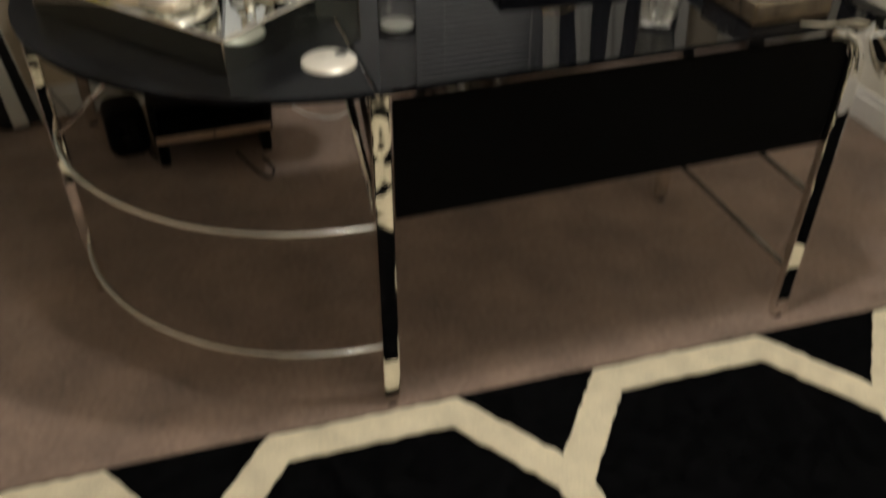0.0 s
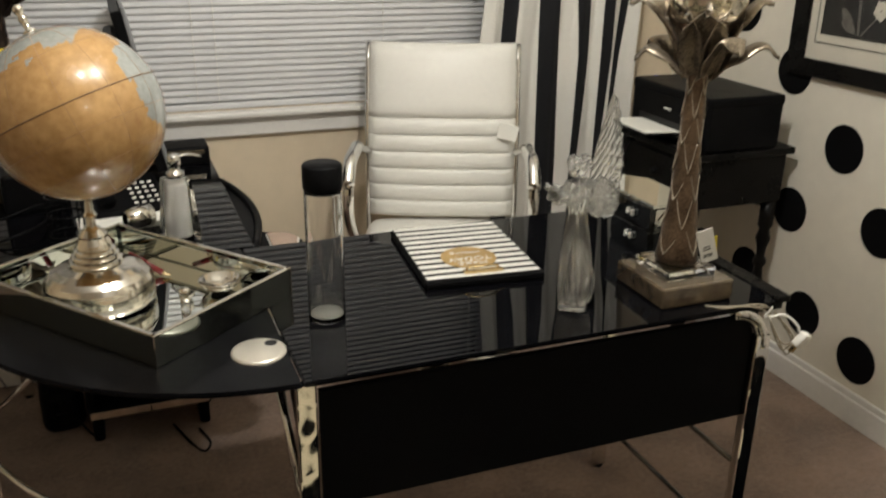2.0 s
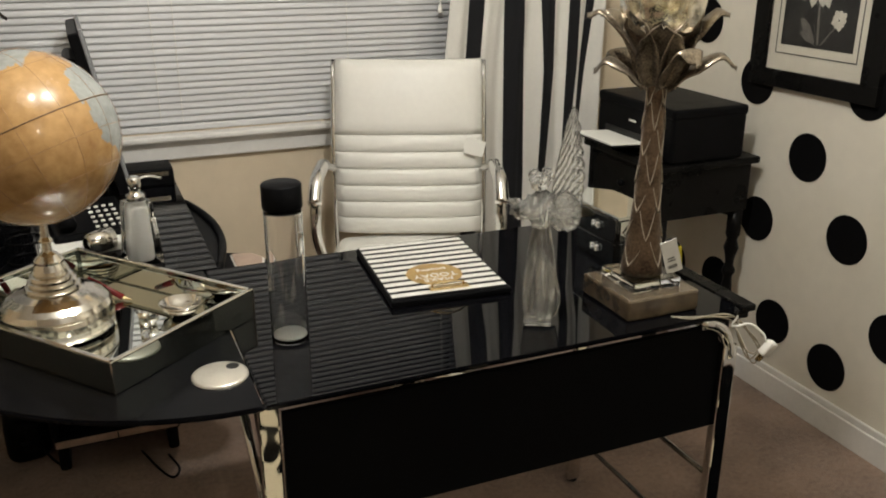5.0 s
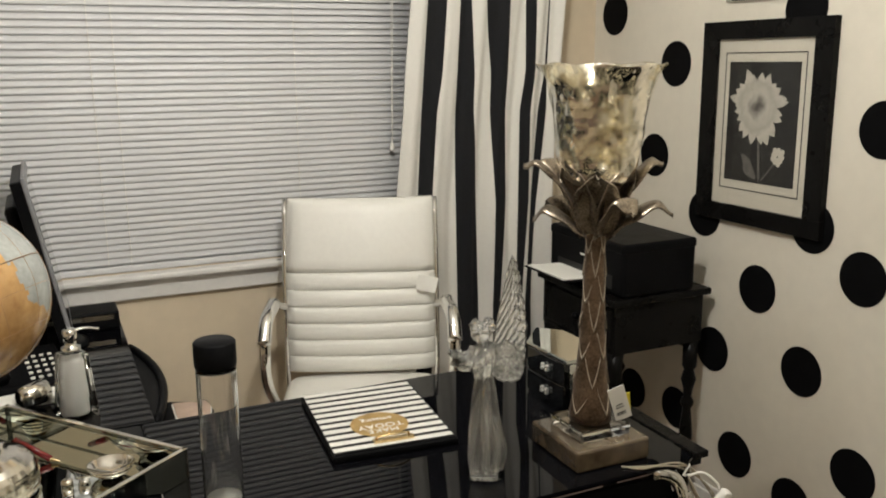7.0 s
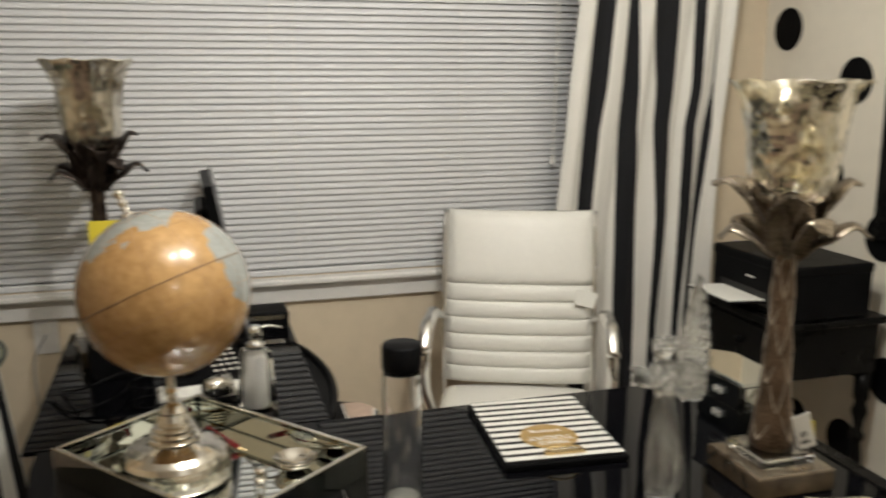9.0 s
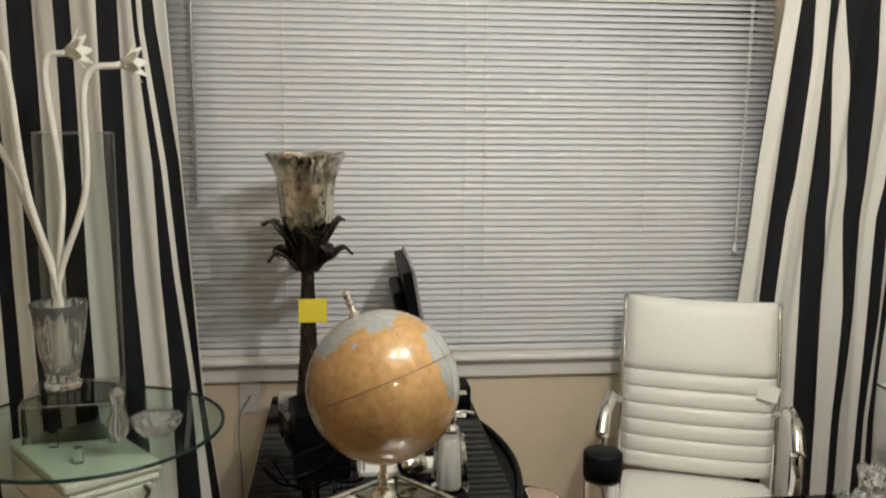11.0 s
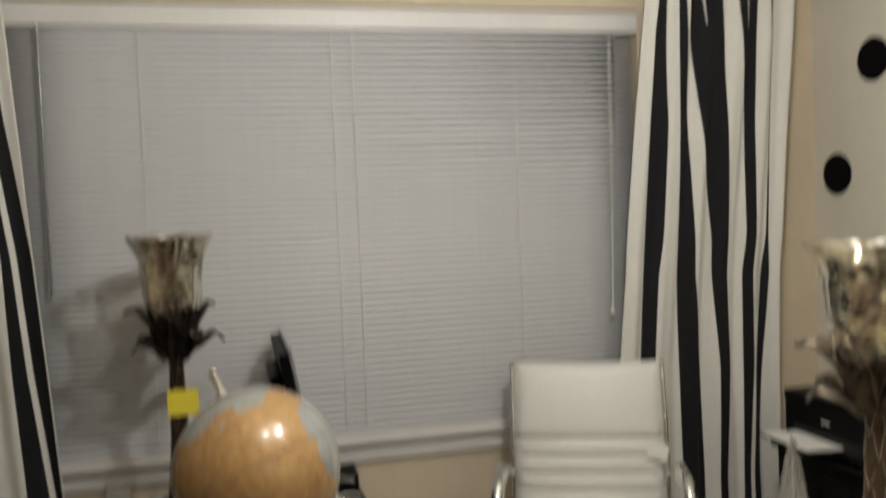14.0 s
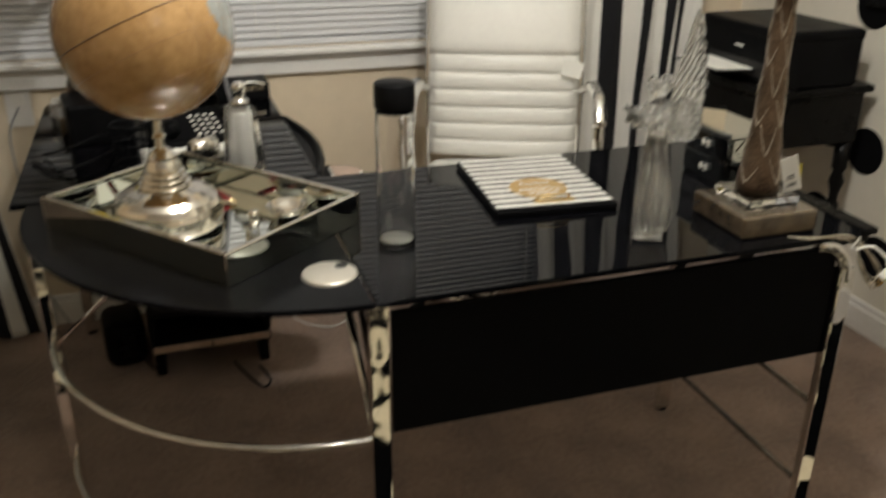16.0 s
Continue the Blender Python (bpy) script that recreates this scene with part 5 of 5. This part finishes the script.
part("stand_foot", lathe([(0.095, 0.0), (0.095, 0.006), (0.08, 0.012), (0.0, 0.013)], 32), BLACKPLASTIC, mon, smooth=True)

rt = tagged(empty("router_box", pose(-0.06, 1.40, DZ + 0.0005)), "low black electronic box with a silver front strip", "electronic box")
part("case", box((-0.15, -0.055, 0.0), (0.085, 0.055, 0.052), 0.005), BLACKPLASTIC, rt)
part("front_strip", box((-0.145, -0.0565, 0.030), (0.07, -0.0552, 0.044)), SILVER, rt, "silver front strip")
bkx = tagged(part("black_case", box((-0.075, -0.085, 0.0), (0.075, 0.085, 0.10), 0.008), BLACKPLASTIC, place=pose(-0.44, 1.10, DZ + 0.0005, 0, 0, 8)), "black plastic case beside the dark lamp", "case")
wb = tagged(part("white_adapter", box((-0.045, -0.03, 0.0), (0.045, 0.03, 0.03), 0.004), WHITEPLASTIC, place=pose(-0.53, 1.40, DZ + 0.0005)), "white plastic adapter box", "adapter")
cup2 = tagged(empty("mesh_cup", pose(-0.36, 0.83, DZ)), "black wire pencil cup", "pencil cup")
for z in (0.003, 0.05, 0.095):
    part("ring", tube([(0.04 * math.cos(radians(a)), 0.04 * math.sin(radians(a)), z) for a in range(0, 360, 15)], 0.0024, 6, closed=True), BLACKPLASTIC, cup2)
for a in range(0, 360, 24):
    part("wire", tube([(0.04 * math.cos(radians(a)), 0.04 * math.sin(radians(a)), 0.003), (0.04 * math.cos(radians(a)), 0.04 * math.sin(radians(a)), 0.095)], 0.0012, 5), BLACKPLASTIC, cup2)
for k, pts in enumerate(([(-0.56, 0.95, 0.726), (-0.50, 0.86, 0.76), (-0.42, 0.90, 0.775), (-0.36, 1.0, 0.745), (-0.42, 1.02, 0.727)],
                         [(-0.58, 0.90, 0.725), (-0.52, 0.80, 0.727), (-0.43, 0.84, 0.74), (-0.40, 0.96, 0.728)])):
    cable = tagged(empty("loose_cable"), "loose black cable looping on the side top", "cable", group="loose cables")
    part("wire", tube(spline(pts), 0.003, 7), BLACKPLASTIC, cable, smooth=True)

out = tagged(empty("wall_outlet", pose(-0.675, WY, 0.55)), "white wall outlet plate with a thin cable", "outlet")
part("plate", box((-0.035, -0.006, 0.10), (0.035, 0.0, 0.215), 0.003), TRIM, out)
part("socket", box((-0.017, -0.0075, 0.165), (0.017, -0.006, 0.195), 0.002), WHITEPLASTIC, out)
part("cable", tube(spline([(0.0, -0.01, 0.16), (-0.035, -0.03, 0.08), (-0.03, -0.03, -0.10), (-0.02, -0.02, -0.40), (0.03, -0.03, -0.546)]), 0.0028, 7), GREY, out, "thin grey cable", True)

# ---- computer stand under the desk ----
cs = tagged(empty("footrest", pose(-0.226, 1.125, 0)), "black tilted plastic footrest with tan front edge under the desk", "footrest")
part("plate", box((-0.165, -0.098, 0.098), (0.165, 0.20, 0.130), 0.006), BLACKPLASTIC, cs)
part("back_panel", box((-0.150, 0.150, 0.130), (0.150, 0.165, 0.200), 0.004), BLACKPLASTIC, cs)
for sx in (-0.168, 0.150):
    part("side_wall", box((sx, -0.090, 0.130), (sx + 0.018, 0.165, 0.205), 0.007, 3), BLACKPLASTIC, cs)
part("top_rail", box((-0.168, -0.086, 0.2052), (0.168, 0.165, 0.217), 0.005), BLACKPLASTIC, cs)
part("front_edge", box((-0.160, -0.106, 0.108), (0.160, -0.098, 0.128), 0.003), COPPER, cs, "worn tan front edge")
part("front_edge_seam", box((-0.002, -0.1068, 0.108), (0.002, -0.106, 0.128)), INK, cs)
for sx in (-0.162, 0.132):
    bm = box((sx, -0.045, 0.0), (sx + 0.030, 0.17, 0.098), 0.008)
    part("side_support", bm, BLACKPLASTIC, cs)
ab = tagged(empty("power_box", pose(-0.470, 1.235, 0, 0, 0, 6)), "black plastic power box standing on the carpet by the footrest", "power box")
part("case", box((-0.058, -0.085, 0.0), (0.058, 0.085, 0.146), 0.036, 5), BLACKPLASTIC, ab, smooth=True)
part("face_panel", box((-0.024, -0.0872, 0.040), (0.024, -0.0848, 0.108), 0.002), BLACKWOOD, ab, "glossy black front panel")
for k, pts in enumerate(([(-0.17, 1.10, 0.004), (-0.13, 0.98, 0.004), (-0.10, 0.93, 0.004), (-0.08, 0.97, 0.004), (-0.10, 1.05, 0.004)],
                         [(-0.52, 1.40, 0.004), (-0.50, 1.20, 0.05), (-0.44, 1.09, 0.10), (-0.40, 1.10, 0.03), (-0.37, 1.08, 0.004)])):
    cable = tagged(empty("floor_cable"), "black cable trailing on the carpet", "cable", group="loose cables")
    part("wire", tube(spline(pts), 0.0035, 7), BLACKPLASTIC, cable, smooth=True)
cable = tagged(empty("floor_cable"), "thin white cable looped on the carpet", "cable", group="loose cables")
part("wire", tube(spline([(0.04, 1.33, 0.004), (0.08, 1.26, 0.004), (0.15, 1.22, 0.004), (0.21, 1.26, 0.004), (0.23, 1.34, 0.004)]), 0.0025, 7), WHITEPLASTIC, cable, smooth=True)

# ---- white chest with a round glass top ----
CHX, CHY = -1.035, 1.00
chest = tagged(empty("small_chest", pose(-1.041, 0.963, 0, 0, 0, 37)), "distressed white painted chest with carved drawers", "chest")
HX, HY = 0.106, 0.185
part("carcass", box((-HX, -HY, 0.05), (HX, HY, 0.735), 0.003), CHESTPAINT, chest)
part("top_board", box((-HX - 0.014, -HY - 0.014, 0.7352), (HX + 0.014, HY + 0.014, 0.757), 0.006), CHESTPAINT, chest)
part("plinth", box((-HX - 0.010, -HY - 0.010, 0.0), (HX + 0.010, HY + 0.010, 0.0498), 0.005), CHESTPAINT, chest)
for k in range(7):
    z = 0.066 + k * 0.095
    dr = part("drawer", box((-0.094, -HY - 0.011, z), (0.094, -HY - 0.0005, z + 0.074), 0.006), CHESTPAINT, chest)
    part("moulding", box((-HX - 0.006, -HY - 0.016, z + 0.077), (HX + 0.006, -HY - 0.0005, z + 0.091), 0.005), CHESTPAINT, dr)
    part("bail_pull", tube(spline([(-0.038, -HY - 0.012, z + 0.058), (-0.031, -HY - 0.026, z + 0.038), (0.0, -HY - 0.034, z + 0.026), (0.031, -HY - 0.026, z + 0.038), (0.038, -HY - 0.012, z + 0.058)]), [0.006, 0.007] + [0.011] * 21 + [0.007, 0.006], 10), CHESTPAINT, dr, "carved white bail pull", True)
    for sx in (-0.072, 0.072):
        part("drop", tube(spline([(sx, -HY - 0.0135, z + 0.070), (sx + 0.010, -HY - 0.018, z + 0.050), (sx - 0.008, -HY - 0.018, z + 0.026), (sx + 0.005, -HY - 0.0135, z + 0.004)]), 0.0048, 6), PULL, dr, "aged pewter drop", True)
    pn = part("side_panel", box((-HX - 0.010, -HY + 0.014, z), (-HX - 0.0005, HY - 0.014, z + 0.074), 0.006), CHESTPAINT, chest)
    part("moulding", box((-HX - 0.015, -HY - 0.003, z + 0.077), (-HX - 0.0005, HY, z + 0.091), 0.005), CHESTPAINT, pn)
gt = tagged(part("glass_table_top", lathe([(0.0, 0.0), (0.338, 0.0), (0.342, 0.004), (0.342, 0.008), (0.338, 0.012), (0.0, 0.012)], 96, caps=False), TABLEGLASS, place=pose(CHX, CHY + 0.0, 0.7975), smooth=False), "round green-edged glass top resting on the chest", "glass top")
part("edge", tube([(0.342 * math.cos(radians(a)), 0.342 * math.sin(radians(a)), 0.006) for a in range(0, 360, 3)], 0.0050, 8, closed=True), GLASSEDGE, gt, "dark green polished edge", True)
for k in range(3):
    a = radians(120 * k + 40)
    bp = tagged(part("glass_spacer", lathe([(0.012, 0.0), (0.012, 0.0395)], 16), GLASS, place=pose(-1.041 + 0.085 * math.cos(a), 0.963 + 0.085 * math.sin(a), 0.7575)), "clear round spacer under the glass top", "spacer", group="spacers under the glass top")
GTZ = 0.8098
gb = tagged(empty("glass_box", pose(-1.062, 0.985, GTZ, 0, 0, 6)), "clear square glass box on the round glass top", "glass box")
for lo, hi in (((-0.105, -0.105, 0.003), (0.105, -0.101, 0.092)), ((-0.105, 0.101, 0.003), (0.105, 0.105, 0.092)), ((-0.105, -0.101, 0.003), (-0.101, 0.101, 0.092)), ((0.101, -0.101, 0.003), (0.105, 0.101, 0.092))):
    part("side", box(lo, hi), THINGLASS, gb)
part("bottom", box((-0.105, -0.105, 0.0), (0.105, 0.105, 0.003)), THINGLASS, gb)
part("top_plate", box((-0.107, -0.107, 0.0922), (0.107, 0.107, 0.0972), 0.001), THINGLASS, gb, "clear glass lid plate")

for ax, ay, bx, by in ((-1, -1, 1, -1), (1, -1, 1, 1), (1, 1, -1, 1), (-1, 1, -1, -1)):
    part("edge_bead", tube([(0.107 * ax, 0.107 * ay, 0.0948), (0.107 * bx, 0.107 * by, 0.0948)], 0.0024, 6), CRYSTAL, gb, "bright bevelled edge")
    part("edge_bead", tube([(0.105 * ax, 0.105 * ay, 0.003), (0.105 * ax, 0.105 * ay, 0.092)], 0.0022, 6), CRYSTAL, gb, "bright bevelled edge")

VX, VY = -1.100, 1.03
vs = tagged(empty("crystal_vase", pose(VX, VY, GTZ + 0.0976)), "cut crystal tumbler vase on the glass box, holding tall white stems", "vase")
part("body", lathe([(0.0, 0.0), (0.044, 0.0), (0.047, 0.008), (0.040, 0.020), (0.042, 0.040), (0.052, 0.090), (0.060, 0.150), (0.068, 0.215), (0.070, 0.224), (0.066, 0.224), (0.056, 0.150), (0.047, 0.090), (0.036, 0.045), (0.0, 0.032)], 48, caps=False, wobble=lambda a, z: 1 + (0.05 if z > 0.02 else 0.0) * math.sin(12 * a + 30 * z)), CRYSTAL, vs, smooth=True)
fl = tagged(empty("lily_bouquet", pose(VX, VY, GTZ + 0.155)), "tall white artificial lily stems in the crystal vase", "artificial flowers")
for k, (tx, ty, tz, bend) in enumerate(((0.190, -0.02, 0.770, 0.10), (0.045, 0.03, 0.80, 0.06), (-0.13, -0.02, 0.80, -0.05), (-0.19, 0.04, 0.62, -0.05))):
    bx0 = 0.012 * math.cos(k * 1.26)
    by0 = 0.012 * math.sin(k * 1.26)
    sgn = 1 if bend > 0 else -1
    line = spline([(-bx0, -by0, 0.0), (bx0 * 0.3, by0 * 0.3, 0.22), (tx * 0.45, ty * 0.45, 0.46), (tx - bend * 0.9, ty, tz - 0.04), (tx, ty, tz)], 6)
    st = part("stem", tube(line, 0.0085, 9), STEMWHITE, fl, "thick white stem", True)
    bm = bmesh.new()
    d = (line[-1] - line[-3]).normalized().to_track_quat("Z", "Y").to_matrix().to_4x4()
    for q in range(7):
        m = Matrix.Translation(line[-1]) @ d @ pose(0, 0, 0, 0, 18 + 5 * (q % 3), 51 * q)
        grid = []
        for i in range(6):
            t = i / 5
            w = 0.016 * math.sin(math.pi * min(1, 0.15 + 0.8 * t))
            grid.append([bm.verts.new(m @ Vector((0.006 + 0.020 * t * t, w * u, 0.062 * t))) for u in (-1, -0.4, 0.4, 1)])
        for a, b in zip(grid, grid[1:]):
            for c in range(3):
                bm.faces.new((a[c], a[c + 1], b[c + 1], b[c]))
    bm.normal_update()
    bmesh.ops.solidify(bm, geom=bm.faces, thickness=0.0015)
    part("bloom", bm, STEMWHITE, st, "crumpled white bloom", True)

tv = tagged(empty("cylinder_vase", pose(-1.095, 1.215, GTZ)), "tall clear glass cylinder vase on the glass top", "vase")
part("wall", lathe([(0.0, 0.0), (0.103, 0.0), (0.104, 0.004), (0.104, 0.75), (0.101, 0.75), (0.101, 0.012), (0.0, 0.012)], 64, caps=False), THINGLASS, tv)
part("rim", tube([(0.1025 * math.cos(radians(a)), 0.1025 * math.sin(radians(a)), 0.751) for a in range(0, 360, 6)], 0.0022, 6, closed=True), CRYSTAL, tv, "rounded glass rim", True)
part("thick_base", lathe([(0.0, 0.0125), (0.099, 0.0125), (0.1005, 0.016), (0.099, 0.022), (0.0, 0.022)], 48, caps=False), TABLEGLASS, tv, "thick clear glass bottom")
bd = tagged(empty("crystal_bowl", pose(-0.845, 0.925, GTZ)), "clear cut crystal bowl ornament with a stopper", "ornament")
part("bowl", lathe([(0.0, 0.0), (0.035, 0.0), (0.055, 0.02), (0.062, 0.045), (0.058, 0.045), (0.048, 0.022), (0.0, 0.010)], 36, caps=False, wobble=lambda a, z: 1 + 0.05 * math.sin(12 * a)), CRYSTAL, bd, smooth=True)
bm = bmesh.new()
lathe([(0.012, 0.0), (0.024, 0.02), (0.026, 0.05), (0.016, 0.075), (0.014, 0.10), (0.019, 0.115), (0.014, 0.13), (0.004, 0.135)], 24, bm=bm, wobble=lambda a, z: 1 + 0.06 * math.sin(8 * a))
part("stopper", bm, CRYSTAL, bd, "cut crystal stopper", True, pose(-0.085, -0.035, 0.0))
